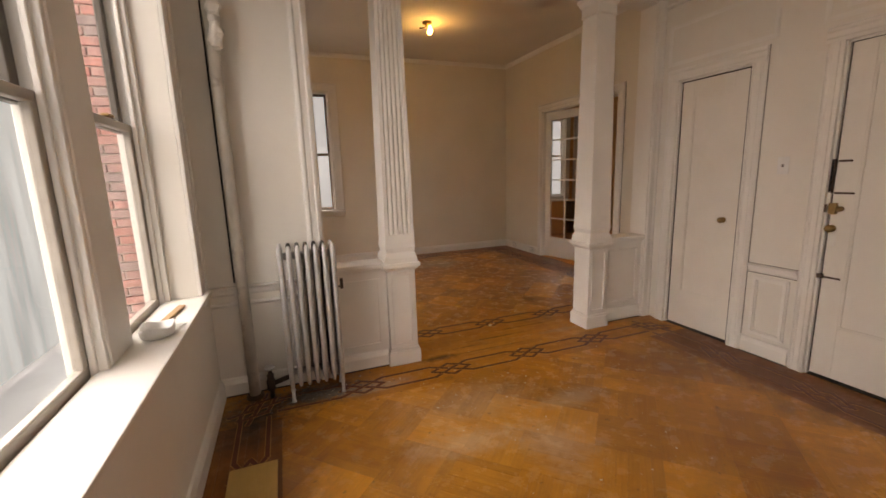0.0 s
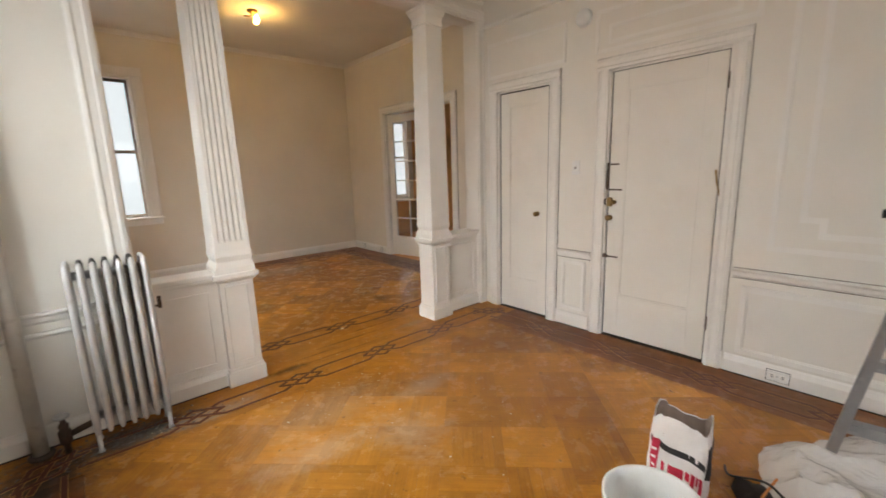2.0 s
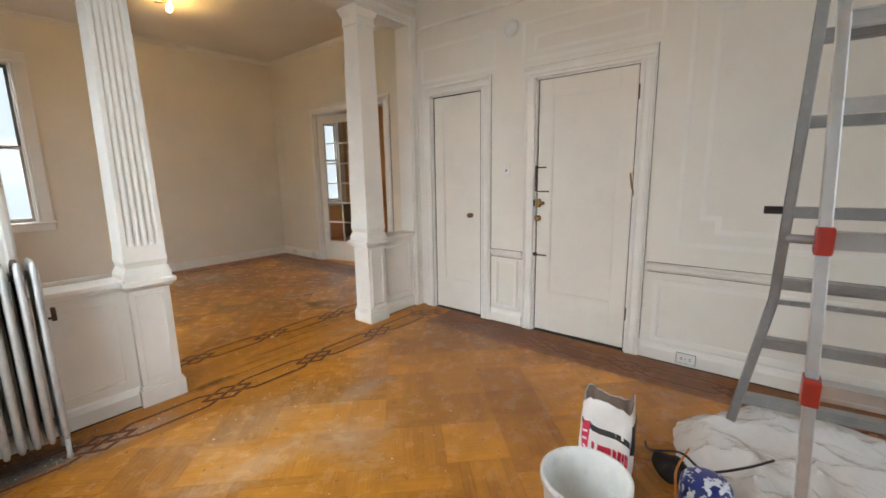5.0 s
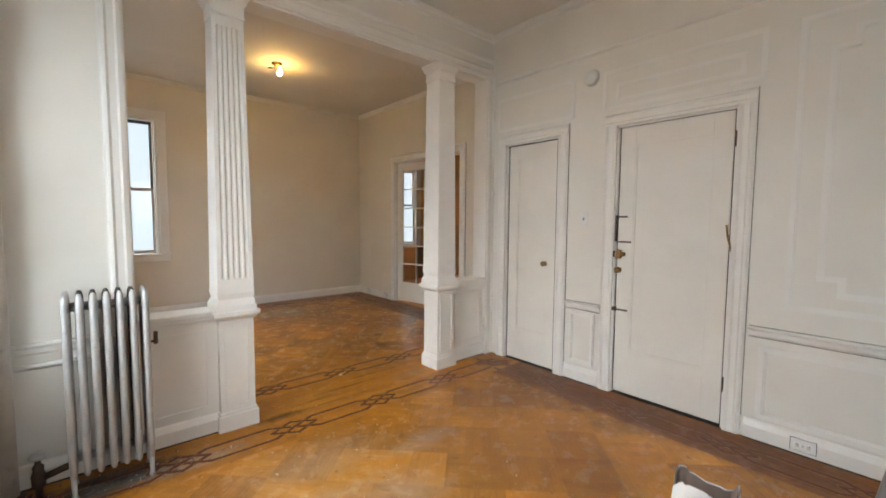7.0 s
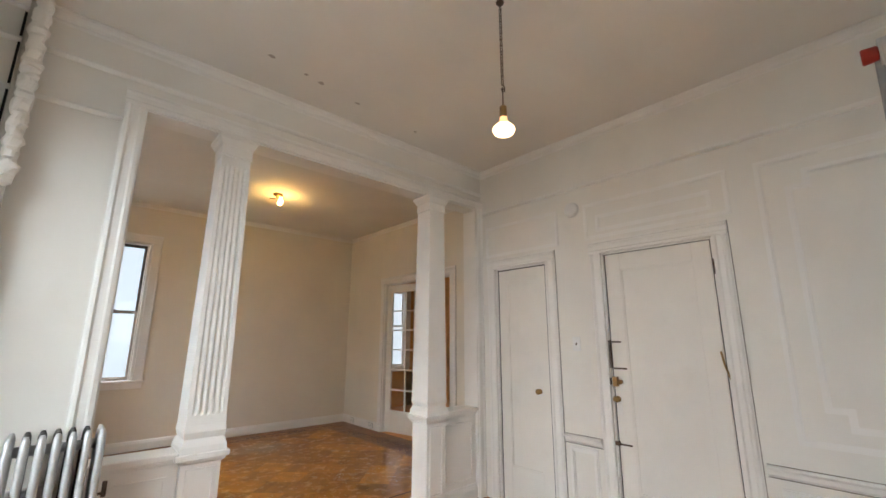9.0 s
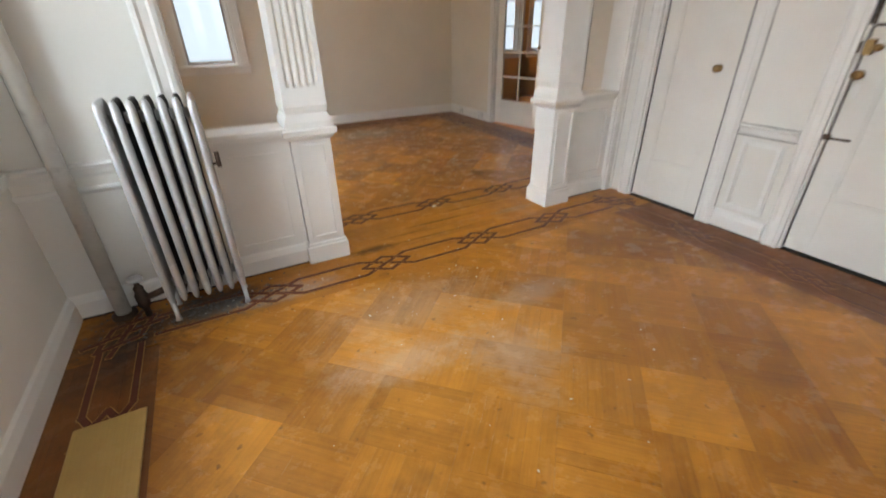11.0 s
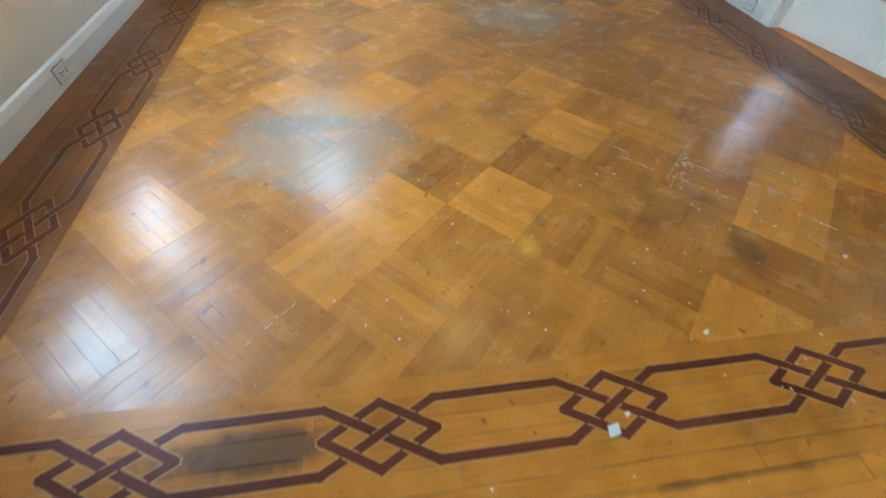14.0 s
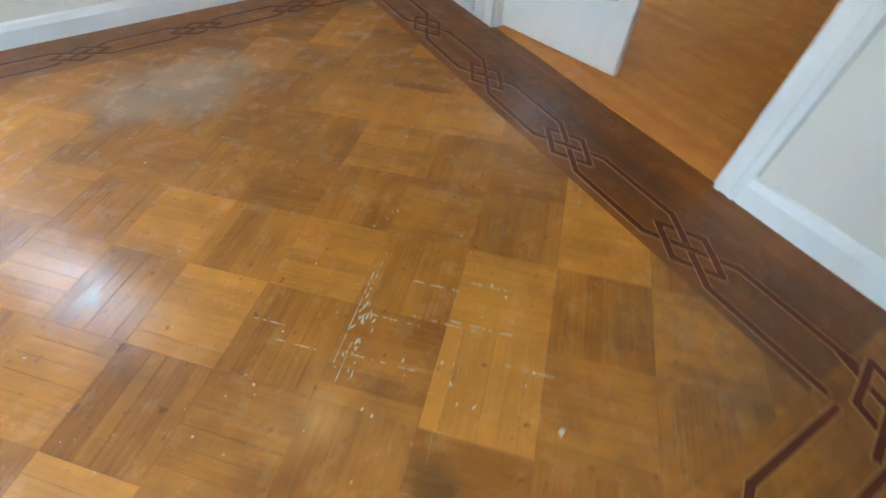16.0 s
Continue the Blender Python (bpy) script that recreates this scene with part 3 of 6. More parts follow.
for y0, y1, z0, z1 in ((0.265, 1.28, 2.245, 2.525), (0.37, 1.175, 2.30, 2.41), (1.56, 2.38, 2.245, 2.535)):
    panel_frame("door_top_moulding", y0, y1, z0, z1, "thin painted panel moulding over a door", 0.014, 0.0055)
panel_frame("wall_panel_moulding", -2.3, -1.5, 0.865, 2.515, "large thin wall panel moulding under old paint", 0.018, 0.012)

# ---- opening of the screen: casing, half walls, columns ----
CAS = [(0, 0), (0, 0.03), (0.02, 0.034), (0.03, 0.026), (0.06, 0.026), (0.072, 0.034), (0.085, 0.030), (0.095, 0.018), (0.10, 0.018), (0.10, 0)]


def casing_v(bm, u, su, z0, z1, face, out):
    """Upright casing; u: where its inner edge stands, su: the way it spreads; face(u, o): plan point with o out of the wall."""
    return extrude_profile(bm, CAS, z0, z1, lambda p, s: (*face(u + su * p[0], p[1] * out), s))


scr = thing("opening_casing", (0, 0, 0), "moulded white painted casing round the columned opening", "casing", kind="structure")
for side in (-1, 1):
    yy = YS0 if side < 0 else YS1
    f = lambda u, o, yy=yy, side=side: (u, yy + side * o)
    part("side_casing", casing_v(bmesh.new(), OX0, -1, 0, OZ, f, 1.0), M_TRIM, scr)
    part("side_casing", casing_v(bmesh.new(), OX1, 1, 0, OZ, f, 1.0 if side < 0 else 0.9), M_TRIM, scr)
    part("head_casing", extrude_profile(bmesh.new(), CAS, OX0 - 0.10, min(OX1 + 0.10, XR - 0.002), lambda p, s, yy=yy, side=side: (s, yy + side * (p[1] + 0.002), OZ + p[0])), M_TRIM, scr)
part("jamb", boxes((OX0, OX0 + 0.012, YS0 - 0.018, YS1 + 0.018, 0, OZ - 0.012)), M_TRIM, scr)
part("jamb", boxes((OX1 - 0.012, OX1, YS0 - 0.018, YS1 + 0.018, 0, OZ - 0.012)), M_TRIM, scr)
part("soffit", boxes((OX0, OX1, YS0 - 0.016, YS1 + 0.016, OZ - 0.012, OZ - 0.001)), M_TRIM, scr)


def panelled(bm, x0, x1, y, z0, z1, depth=0.010, w=0.016):
    """Raised panel moulding on a face at y, standing out towards smaller y."""
    for k, (a, b, c, d) in enumerate(((x0, x1, z0, z0 + w), (x0, x1, z1 - w, z1), (x0, x0 + w, z0 + w, z1 - w), (x1 - w, x1, z0 + w, z1 - w))):
        bm_box(bm, a, b, y - depth, y + 0.002, c, d)
    return bm


def half_wall(x0, x1, cap_z, label):
    t = thing("half_wall", ((x0 + x1) / 2, (YS0 + YS1) / 2, 0), label, "half wall", "half walls of the opening", "structure")
    w, h0, h1 = (x1 - x0) / 2, -0.055, 0.055
    part("body", boxes((-w, w, h0, h1, 0, cap_z - 0.035)), M_TRIM, t)
    part("base_moulding", run_x(run_x(bmesh.new(), BASE, -w, w, h0, -1, 0), BASE, -w, w, h1, 1, 0), M_TRIM, t)
    part("floor_joint", boxes((-w, w, h0 - 0.0255, h0, 0.0006, 0.007)), M_DARK, t, "dark grimy joint at the floor")
    part("cap", bev(boxes((-w, w, h0 - 0.045, h1 + 0.045, cap_z - 0.035, cap_z)), 0.008), M_TRIM, t)
    part("cap_moulding", bev(boxes((-w, w, h0 - 0.022, h1 + 0.022, cap_z - 0.06, cap_z - 0.036)), 0.006), M_TRIM, t)
    part("panel_moulding", panelled(bmesh.new(), -w + 0.06, w - 0.05, h0, 0.17, cap_z - 0.12, 0.011, 0.016), M_TRIM, t)
    return t


def column(x0, x1, y0, y1, label, zc=0.78, flutes=5):
    cx, cy = (x0 + x1) / 2, (y0 + y1) / 2
    hx, hy = (x1 - x0) / 2 - 0.018, (y1 - y0) / 2 - 0.018
    t = thing("column", (cx, cy, 0), label, "column", "columns of the opening")
    ped = part("pedestal", boxes((-hx, hx, -hy, hy, 0, zc - 0.05)), M_TRIM, t)
    pm = bmesh.new()
    panelled(pm, -hx + 0.028, hx - 0.028, -hy, 0.155, zc - 0.085, 0.011, 0.015)
    part("panel_moulding", pm, M_TRIM, ped)
    part("plinth", bev(boxes((-hx - 0.018, hx + 0.018, -hy - 0.018, hy + 0.018, 0.0, 0.105), (-hx - 0.010, hx + 0.010, -hy - 0.010, hy + 0.010, 0.1, 0.125)), 0.005), M_TRIM, t)

    def sq(k, z, e=0.0):
        return [(-k - e, -k, z), (k + e, -k, z), (k + e, k, z), (-k - e, k, z)]

    cap = bmesh.new()
    prof = [(hx + 0.004, zc - 0.06), (hx + 0.016, zc - 0.05), (hx + 0.022, zc - 0.036), (hx + 0.034, zc - 0.032), (hx + 0.036, zc - 0.004), (hx + 0.032, zc)]
    loft(cap, [[(-k, -k * hy / hx, z), (k, -k * hy / hx, z), (k, k * hy / hx, z), (-k, k * hy / hx, z)] for k, z in prof])
    part("cap", cap, M_TRIM, t)
    b0 = 0.107
    flare = [(hx + 0.018, zc), (hx + 0.016, zc + 0.035), (hx + 0.008, zc + 0.055), (hx - 0.001, zc + 0.075), (b0 + 0.004, zc + 0.11), (b0, zc + 0.15)]
    part("base", loft(bmesh.new(), [sq(k, z) for k, z in flare]), M_TRIM, t)
    # fluted shaft, tapering upward
    nfl, z0, z1 = flutes, zc + 0.15, OZ - 0.16

    def ring(k, z, depth):
        pts = []
        for s in (-1, 1):
            span = 2 * k * 0.80
            step = span / max(nfl, 1)
            line = [(-k, 0.0)]
            for i in range(nfl):
                a = -span / 2 + i * step + step * 0.14
                for q in range(5):
                    line.append((a + step * 0.72 * q / 4, depth * math.sin(math.pi * q / 4)))
            line.append((k, 0.0))
            for u, dd in line:
                pts.append(((u, -k + dd, z) if s < 0 else (-u, k - dd, z)))
        return pts
    shaft = bmesh.new()
    kk = lambda z: b0 + (0.089 - b0) * (z - z0) / (z1 - z0)
    loft(shaft, [ring(kk(z), z, dp) for z, dp in ((z0, 0), (z0 + 0.05, 0), (z0 + 0.07, 0.017), (z1 - 0.07, 0.015), (z1 - 0.05, 0), (z1, 0))])
    part("shaft", shaft, M_TRIM, t, "fluted tapering shaft" if flutes else "plain tapering shaft")
    capital = [(0.086, z1), (0.098, z1 + 0.01), (0.094, z1 + 0.02), (0.094, z1 + 0.075), (0.104, z1 + 0.09), (0.116, z1 + 0.12), (0.122, z1 + 0.125), (0.122, OZ - 0.013)]
    part("capital", loft(bmesh.new(), [sq(k, z) for k, z in capital]), M_TRIM, t)
    return t


PL = (0.465, 0.708, 2.425, 2.655)
PR = (2.238, 2.478, 2.395, 2.625)
half_wall(OX0 + 0.012, PL[0] + 0.016, 0.79, "white painted panelled half wall beside a column")
half_wall(PR[1] - 0.016, OX1 - 0.012, 0.79, "short white panelled half wall between column and jamb")
column(*PL, "white painted fluted square column on a panelled pedestal")
column(*PR, "white painted plain square column on a panelled pedestal by the closet", flutes=0)

# ---- doors in the east wall ----


def door_casing(y0, y1, z1, label, name="door_casing", x=XR, w=0.095, out=-1):
    t = thing(name, (x, (y0 + y1) / 2, 0), label, "casing", kind="structure")
    h = (y1 - y0) / 2
    prof = [(p[0] * w / 0.10, p[1]) for p in CAS]
    for s in (-1, 1):
        part("side_casing", extrude_profile(bmesh.new(), prof, 0, z1, lambda p, st, s=s: (out * p[1] * 0.8, s * (h + p[0]), st)), M_TRIM, t)
        part("edge_crack", boxes((min(0, out * 0.005), max(0, out * 0.005), min(s * (h + w), s * (h + w + 0.0036)), max(s * (h + w), s * (h + w + 0.0036)), 0.13, z1 + w)), M_CRACK, t, "thin grimy crack beside the casing")
    part("head_casing", extrude_profile(bmesh.new(), prof, -h - w, h + w, lambda p, st: (out * (p[1] * 0.8 + 0.002), st, z1 + p[0])), M_TRIM, t)
    for s in (-1, 1):
        part("jamb", boxes((0, -out * T, s * h - 0.014 if s > 0 else s * h, s * h if s > 0 else s * h + 0.014, 0, z1)), M_TRIM, t)
    part("jamb", boxes((0, -out * T, -h, h, z1 - 0.014, z1)), M_TRIM, t)
    return t


def panel_door(name, y0, y1, z1, stile, rail_t, rail_b, label, gap=0.0):
    """A leaf with one tall sunk panel, face just behind the wall face."""
    t = thing(name, (XR + 0.012, (y0 + y1) / 2, 0.018), label, "door")
    h = (y1 - y0) / 2 - 0.023 - gap
    z = z1 - 0.036 - gap
    for s in (-1, 1):
        part("stile", bev(boxes((0, 0.04, min(s * h, s * (h - stile)), max(s * h, s * (h - stile)), 0, z)), 0.002, 1), M_DOOR, t)
    part("rail", bev(boxes((0, 0.04, -h + stile, h - stile, z - rail_t, z)), 0.002, 1), M_DOOR, t)
    part("rail", bev(boxes((0, 0.04, -h + stile, h - stile, 0, rail_b)), 0.002, 1), M_DOOR, t)
    part("panel", boxes((0.010, 0.03, -h + stile, h - stile, rail_b, z - rail_t)), M_DOOR, t)
    bead = bmesh.new()
    a, b, c, d = -h + stile, h - stile, rail_b, z - rail_t
    for k in ((0.003, 0.012, a, b, c, c + 0.012), (0.003, 0.012, a, b, d - 0.012, d), (0.003, 0.012, a, a + 0.012, c + 0.012, d - 0.012), (0.003, 0.012, b - 0.012, b, c + 0.012, d - 0.012)):
        bm_box(bead, *k)
    part("panel_bead", bead, M_DOOR, t)
    # dark strips stand in for the shaded, dirty gap round the leaf
    g = 0.010 + gap
    part("gap_shade", boxes((0.003 - gap, 0.03, -h - g, -h - 0.001, 0, z), (0.008, 0.03, h + 0.001, h + g, 0, z), (0.003 - gap, 0.03, -h - g, h + g, z + 0.001, z + g)), M_DARK, t, "dark strip for the shade and dirt in the gap round the leaf")
    return t


def knob_set(t, y, z, mat=None):
    prof = [(0.022, 0), (0.022, 0.004), (0.010, 0.007), (0.009, 0.022), (0.018, 0.028), (0.023, 0.038), (0.019, 0.046), (0.006, 0.05)]
    bm = lathe(prof, 18)
    bmesh.ops.transform(bm, matrix=Matrix.Translation((0, y, z)) @ Matrix.Rotation(radians(-90), 4, "Y"), verts=bm.verts)
    return part("knob", bm, mat or M_BRASS, t, "tarnished brass door knob", True)


door_casing(CY0, CY1, DH, "white painted closet door casing")
door_casing(EY0, EY1, DH, "wide white painted entry door casing")
cd = panel_door("closet_door", CY0, CY1, DH, 0.10, 0.12, 0.30, "closed narrow white painted closet door with one panel", 0.005)
knob_set(cd, -0.165, 0.96)
ed = panel_door("entry_door", EY0, EY1, DH, 0.115, 0.13, 0.34, "closed white painted entry door with old locks and paint chips")
knob_set(ed, 0.352, 0.97)
part("rim_lock", bev(boxes((-0.032, 0, 0.335, 0.372, 1.06, 1.13)), 0.005), M_BRASS, ed, "rusty brass rim lock")
part("keep", bev(boxes((-0.028, 0, 0.385, 0.405, 1.07, 1.12)), 0.004), M_IRON, ed)
lock = bmesh.new()
bmesh.ops.create_cone(lock, cap_ends=True, segments=16, radius1=0.017, radius2=0.015, depth=0.03, matrix=Matrix.Translation((-0.022, 0.315, 1.095)) @ Matrix.Rotation(radians(90), 4, "Y"))
part("thumb_turn", lock, M_BRASS, ed, "brass thumb turn", True)
part("lock_plate", bev(boxes((-0.004, 0, 0.325, 0.36, 0.86, 0.93)), 0.001, 1), M_TRIM, ed, "painted-over lock plate")
for zz, ln in ((1.385, 0.07), (1.19, 0.10), (0.655, 0.09)):
    part("paint_scar", bev(boxes((-0.003, 0.001, 0.365 - ln, 0.365, zz - 0.006, zz + 0.006)), 0.001, 1), M_IRON, ed, "dark line of chipped paint and old screw holes")
part("chain_bolt", bev(boxes((-0.012, 0, 0.372, 0.395, 1.19, 1.40)), 0.003), M_IRON, ed, "dark iron sliding bolt")
part("slide_bolt", bev(boxes((-0.018, 0, 0.360, 0.405, 0.645, 0.675)), 0.003), M_IRON, ed, "small dark iron bolt")
for zz in (0.28, 1.88):
    hb = bmesh.new()
    tube(hb, [(-0.008, -0.383, zz - 0.05), (-0.008, -0.383, zz + 0.05)], 0.008)
    part("hinge", hb, M_IRON, ed)
hb = bmesh.new()
tube(hb, [(-0.02, -0.395, 1.15), (-0.03, -0.37, 1.25), (-0.015, -0.355, 1.33)], 0.006)
part("door_guard", hb, M_BRASS, ed, "tarnished swing bar guard")
for zz in (0.25, 1.85):
    hb = bmesh.new()
    tube(hb, [(-0.008, 0.285, zz - 0.04), (-0.008, 0.285, zz + 0.04)], 0.007)
    part("hinge", hb, M_TRIM, cd)

# ---- french door ----
door_casing(DY0, DY1, DZ, "white painted casing of the french door opening", x=XRF, w=0.10)
LW = 0.795
leaf = thing("french_door", (XRF + 0.05, DY1 - 0.016, 0.008), "white french door leaf with glass panes, standing ajar", "door")
leaf.rotation_euler = (0, 0, radians(11.5))
z = 2.285
st, rt, rb = 0.105, 0.12, 0.32
for a, b in ((-st, 0), (-LW, -LW + st)):
    part("stile", bev(boxes((0, 0.04, a, b, 0, z)), 0.003, 1), M_DOOR, leaf)
part("rail", bev(boxes((0, 0.04, -LW + st, -st, z - rt, z)), 0.003, 1), M_DOOR, leaf)
part("rail", bev(boxes((0, 0.04, -LW + st, -st, 0, rb)), 0.003, 1), M_DOOR, leaf)
gy0, gy1, gz0, gz1 = -LW + st, -st, rb, z - rt
mid = (gy0 + gy1) / 2
part("muntin", bev(boxes((0.006, 0.034, mid - 0.011, mid + 0.011, gz0, gz1)), 0.003, 1), M_DOOR, leaf)
rows = 6
for i in range(rows):
    za, zb = gz0 + (gz1 - gz0) * i / rows, gz0 + (gz1 - gz0) * (i + 1) / rows
    if i:
        part("muntin", bev(boxes((0.008, 0.032, gy0, mid - 0.011, za - 0.011, za + 0.011), (0.008, 0.032, mid + 0.011, gy1, za - 0.011, za + 0.011)), 0.003, 1), M_DOOR, leaf)
    for a, b in ((gy0, mid - 0.011), (mid + 0.011, gy1)):
        p = part("pane", boxes((0.018, 0.022, a, b, za + (0.011 if i else 0), zb - (0.011 if i < rows - 1 else 0))), M_GLASS, leaf, "clear glass pane")
        p.visible_shadow = False
bm = lathe([(0.02, 0), (0.02, 0.004), (0.009, 0.01), (0.009, 0.03), (0.022, 0.045), (0.018, 0.058), (0.006, 0.06)], 16)
bmesh.ops.transform(bm, matrix=Matrix.Translation((0, -LW + 0.05, 1.0)) @ Matrix.Rotation(radians(-90), 4, "Y"), verts=bm.verts)
part("knob", bm, M_BRASS, leaf, "dark brass knob", True)

# ---- the room behind the french door ----
OXR = XRF + T
NY = 7.2
wall("other_room_wall_east", boxes((OXR + 3.2, OXR + 3.3, 1.4, NY, 0, ZC)), M_OTHER, "peach painted wall of the next room")
wall("other_room_wall_north", boxes((OXR, 4.92, NY, NY + 0.1, 0, ZC), (5.66, 5.95, NY, NY + 0.1, 0, ZC), (6.7, OXR + 3.3, NY, NY + 0.1, 0, ZC), (4.92, 6.7, NY, NY + 0.1, 0, 0.82), (4.92, 6.7, NY, NY + 0.1, 2.5, ZC)), M_OTHER, "peach painted wall with a bright window and an added hidden one in the next room")
wall("other_room_wall_south", boxes((OXR, OXR + 3.3, 1.3, 1.4, 0, ZC)), M_OTHER, "peach painted wall of the next room")
wall("other_room_wall_west", boxes((OXR - 0.06, OXR, YF + T, NY + 0.1, 0, ZC), (OXR - 0.06, OXR, 1.3, YS0, 0, ZC)), M_OTHER, "peach painted wall of the next room")
solid("ceiling_other_room", boxes((OXR, OXR + 3.3, 1.3, NY + 0.1, ZC + 0.004, ZC + 0.1)), M_CEIL, "white ceiling of the next room", "ceiling", "structure")
solid("floor_other_room", boxes((XRF + 0.004, OXR + 3.3, 1.3, NY, -0.05, -0.008)), M_JOINT, "subfloor under oak boards", "floor", "structure")
oakf = thing("oak_floorboards", (0, 0, 0), "glossy orange oak strip floorboards in the next room", "floorboards", kind="structure")
rnd = random.Random(4)
x = XRF + 0.012
while x < OXR + 3.2:
    y = 1.4 - rnd.random()
    lo, hi = (DY0 + 0.02, DY1 - 0.02) if x < OXR else (1.4, NY)
    while y < NY:
        ln = rnd.uniform(0.6, 1.4)
        a, b, zt = max(y, lo) + 0.001, min(y + ln, hi), rnd.uniform(-0.0006, 0.0006)
        if b > a + 0.01:
            part("board", boxes((x + 0.0008, x + 0.0562, a, b, -0.02, zt)), M_OAK, oakf)
        y += ln
    x += 0.057

# ---- windows ----


def sash(parent, name, a, b, z0, z1, d, mat, place, w=0.045, depth=0.03):
    """One sash: four members and a pane; place maps (along, depth, z)."""
    bm = bmesh.new()
    for k in ((a, b, z0, z0 + w), (a, b, z1 - w * 0.8, z1), (a, a + w, z0 + w, z1 - w * 0.8), (b - w, b, z0 + w, z1 - w * 0.8)):
        bm_box(bm, k[0], k[1], d, d + depth, k[2], k[3])
    bev(bm, 0.003, 1)
    bmesh.ops.transform(bm, matrix=place, verts=bm.verts)
    s = part(name, bm, mat, parent)
    g = boxes((a + w * 0.9, b - w * 0.9, d + depth * 0.4, d + depth * 0.55, z0 + w * 0.9, z1 - w * 0.7))
    bmesh.ops.transform(g, matrix=place, verts=g.verts)
    p = part("pane", g, M_GLASS, s, "clear glass pane")
    p.visible_shadow = False
    return s


def box_on(parent, name, mat, place, *bs, bevel=0.003, label=""):
    bm = boxes(*bs)
    if bevel:
        bev(bm, bevel, 1)
    bmesh.ops.transform(bm, matrix=place, verts=bm.verts)
    return part(name, bm, mat, parent, label)


def sash_window(name, at, turn, width, z0, z1, wall_t, meet, label, casing=0.10, sill_out=0.04, frame_mat=None, sash_mat=None, recess=None, cas=True, sides=(1, 1), inner=0.0, upper_mat=None):
    """Double-hung window. Local x runs along the wall, y goes outward through it from the inner face."""
    t = thing(name, at, label, "window", kind="structure")
    pl = Matrix.Rotation(turn, 4, "Z")
    h = width / 2
    fm, sm = frame_mat or M_TRIM, sash_mat or M_SASH
    rec = recess if recess is not None else wall_t * 0.45
    box_on(t, "window_frame", fm, pl, (-h, -h + 0.03, inner, wall_t, z0, z1), (h - 0.03, h, inner, wall_t, z0, z1), (-h + 0.03, h - 0.03, inner, wall_t, z1 - 0.03, z1))
    box_on(t, "stop_bead", fm, pl, (-h + 0.03, -h + 0.05, rec - 0.02, rec, z0, z1 - 0.03), (h - 0.05, h - 0.03, rec - 0.02, rec, z0, z1 - 0.03))
    sash(t, "lower_sash", -h + 0.032, h - 0.032, z0 + 0.02, meet + 0.02, rec + 0.002, sm, pl)
    sash(t, "upper_sash", -h + 0.032, h - 0.032, meet - 0.02, z1 - 0.032, rec + 0.036, upper_mat or sm, pl)
    box_on(t, "sash_lock", M_BRASS, pl, (-0.03, 0.03, rec - 0.012, rec + 0.02, meet + 0.021, meet + 0.033))
    box_on(t, "window_sill", fm, pl, (-h - casing * sides[0] - 0.02, h + casing * sides[1] + 0.02, -sill_out, rec + 0.02, z0 - 0.012, z0 + 0.018), bevel=0.008)
    if cas:
        box_on(t, "apron", fm, pl, (-h - casing, h + casing, -0.016, 0, z0 - 0.09, z0 - 0.013), bevel=0.004)
        for s, on in zip((-1, 1), sides):
            if on:
                box_on(t, "side_casing", fm, pl, (min(s * h, s * (h + casing)), max(s * h, s * (h + casing)), -0.022, 0, z0 + 0.019, z1), (min(s * (h + casing - 0.02), s * (h + casing)), max(s * (h + casing - 0.02), s * (h + casing)), -0.032, -0.0221, z0 + 0.019, z1))
        box_on(t, "head_casing", fm, pl, (-h - casing, h + casing, -0.024, 0, z1, z1 + casing), (-h - casing, h + casing, -0.034, -0.0241, z1 + casing - 0.02, z1 + casing))
    return t


sash_window("window_north", ((FX0 + FX1) / 2, YF, 0), 0, FX1 - FX0, FZ0, FZ1, T, 1.76, "narrow double-hung window in the cream end wall", casing=0.11, frame_mat=M_TRIM, sash_mat=M_SASH, upper_mat=M_STEEL)
for a, b in (FWA, FWB):
    sash_window("window_west_far", (XLF, (a + b) / 2, 0), radians(90), b - a, FWZ0, FWZ1, T, 1.6, "double-hung window in the far room's side wall", casing=0.09)
sash_window("window_south", (1.15, YB, 0), radians(180), 1.7, 0.76, 2.6, T, 1.66, "wide double-hung window behind the ladder")
sash_window("window_other_room", (5.29, NY, 0), 0, 0.74, 0.82, 2.5, 0.1, 1.7, "bright double-hung window in the next room", casing=0.09, sash_mat=M_TRIM)
# out of sight; added so that more daylight reaches the next room
sash_window("window_other_room", (6.325, NY, 0), 0, 0.75, 0.82, 2.5, 0.1, 1.7, "unseen second window added to light the next room", casing=0.09, sash_mat=M_TRIM)
WT = 0.24
sash_window("window_west", (XL, (W1Y0 + W1Y1) / 2, 0), radians(90), W1Y1 - W1Y0, WZ0, WZ1, WT, 1.66, "tall double-hung window with old grey sashes", casing=0.0, cas=False, sill_out=-0.10, recess=0.17, inner=0.125, upper_mat=M_STEEL)
sash_window("window_west", (XL, (W2Y0 + W2Y1) / 2, 0), radians(90), W2Y1 - W2Y0, WZ0, WZ1, WT, 1.66, "narrow double-hung window with old grey sashes", casing=0.0, cas=False, sill_out=-0.10, recess=0.17, inner=0.125, upper_mat=M_STEEL)
mul = thing("window_mullion", (XL, (W1Y1 + W2Y0) / 2, WZ0), "wide white painted mullion between the two windows", "mullion", kind="structure")
hm = (W2Y0 - W1Y1) / 2
part("post", boxes((-0.24, -0.135, -hm, hm, 0, WZ1 - WZ0)), M_TRIM, mul)
part("facing", bev(boxes((-0.135, -0.12, -hm - 0.004, hm + 0.004, 0.036, WZ1 - WZ0)), 0.004, 1), M_TRIM, mul)
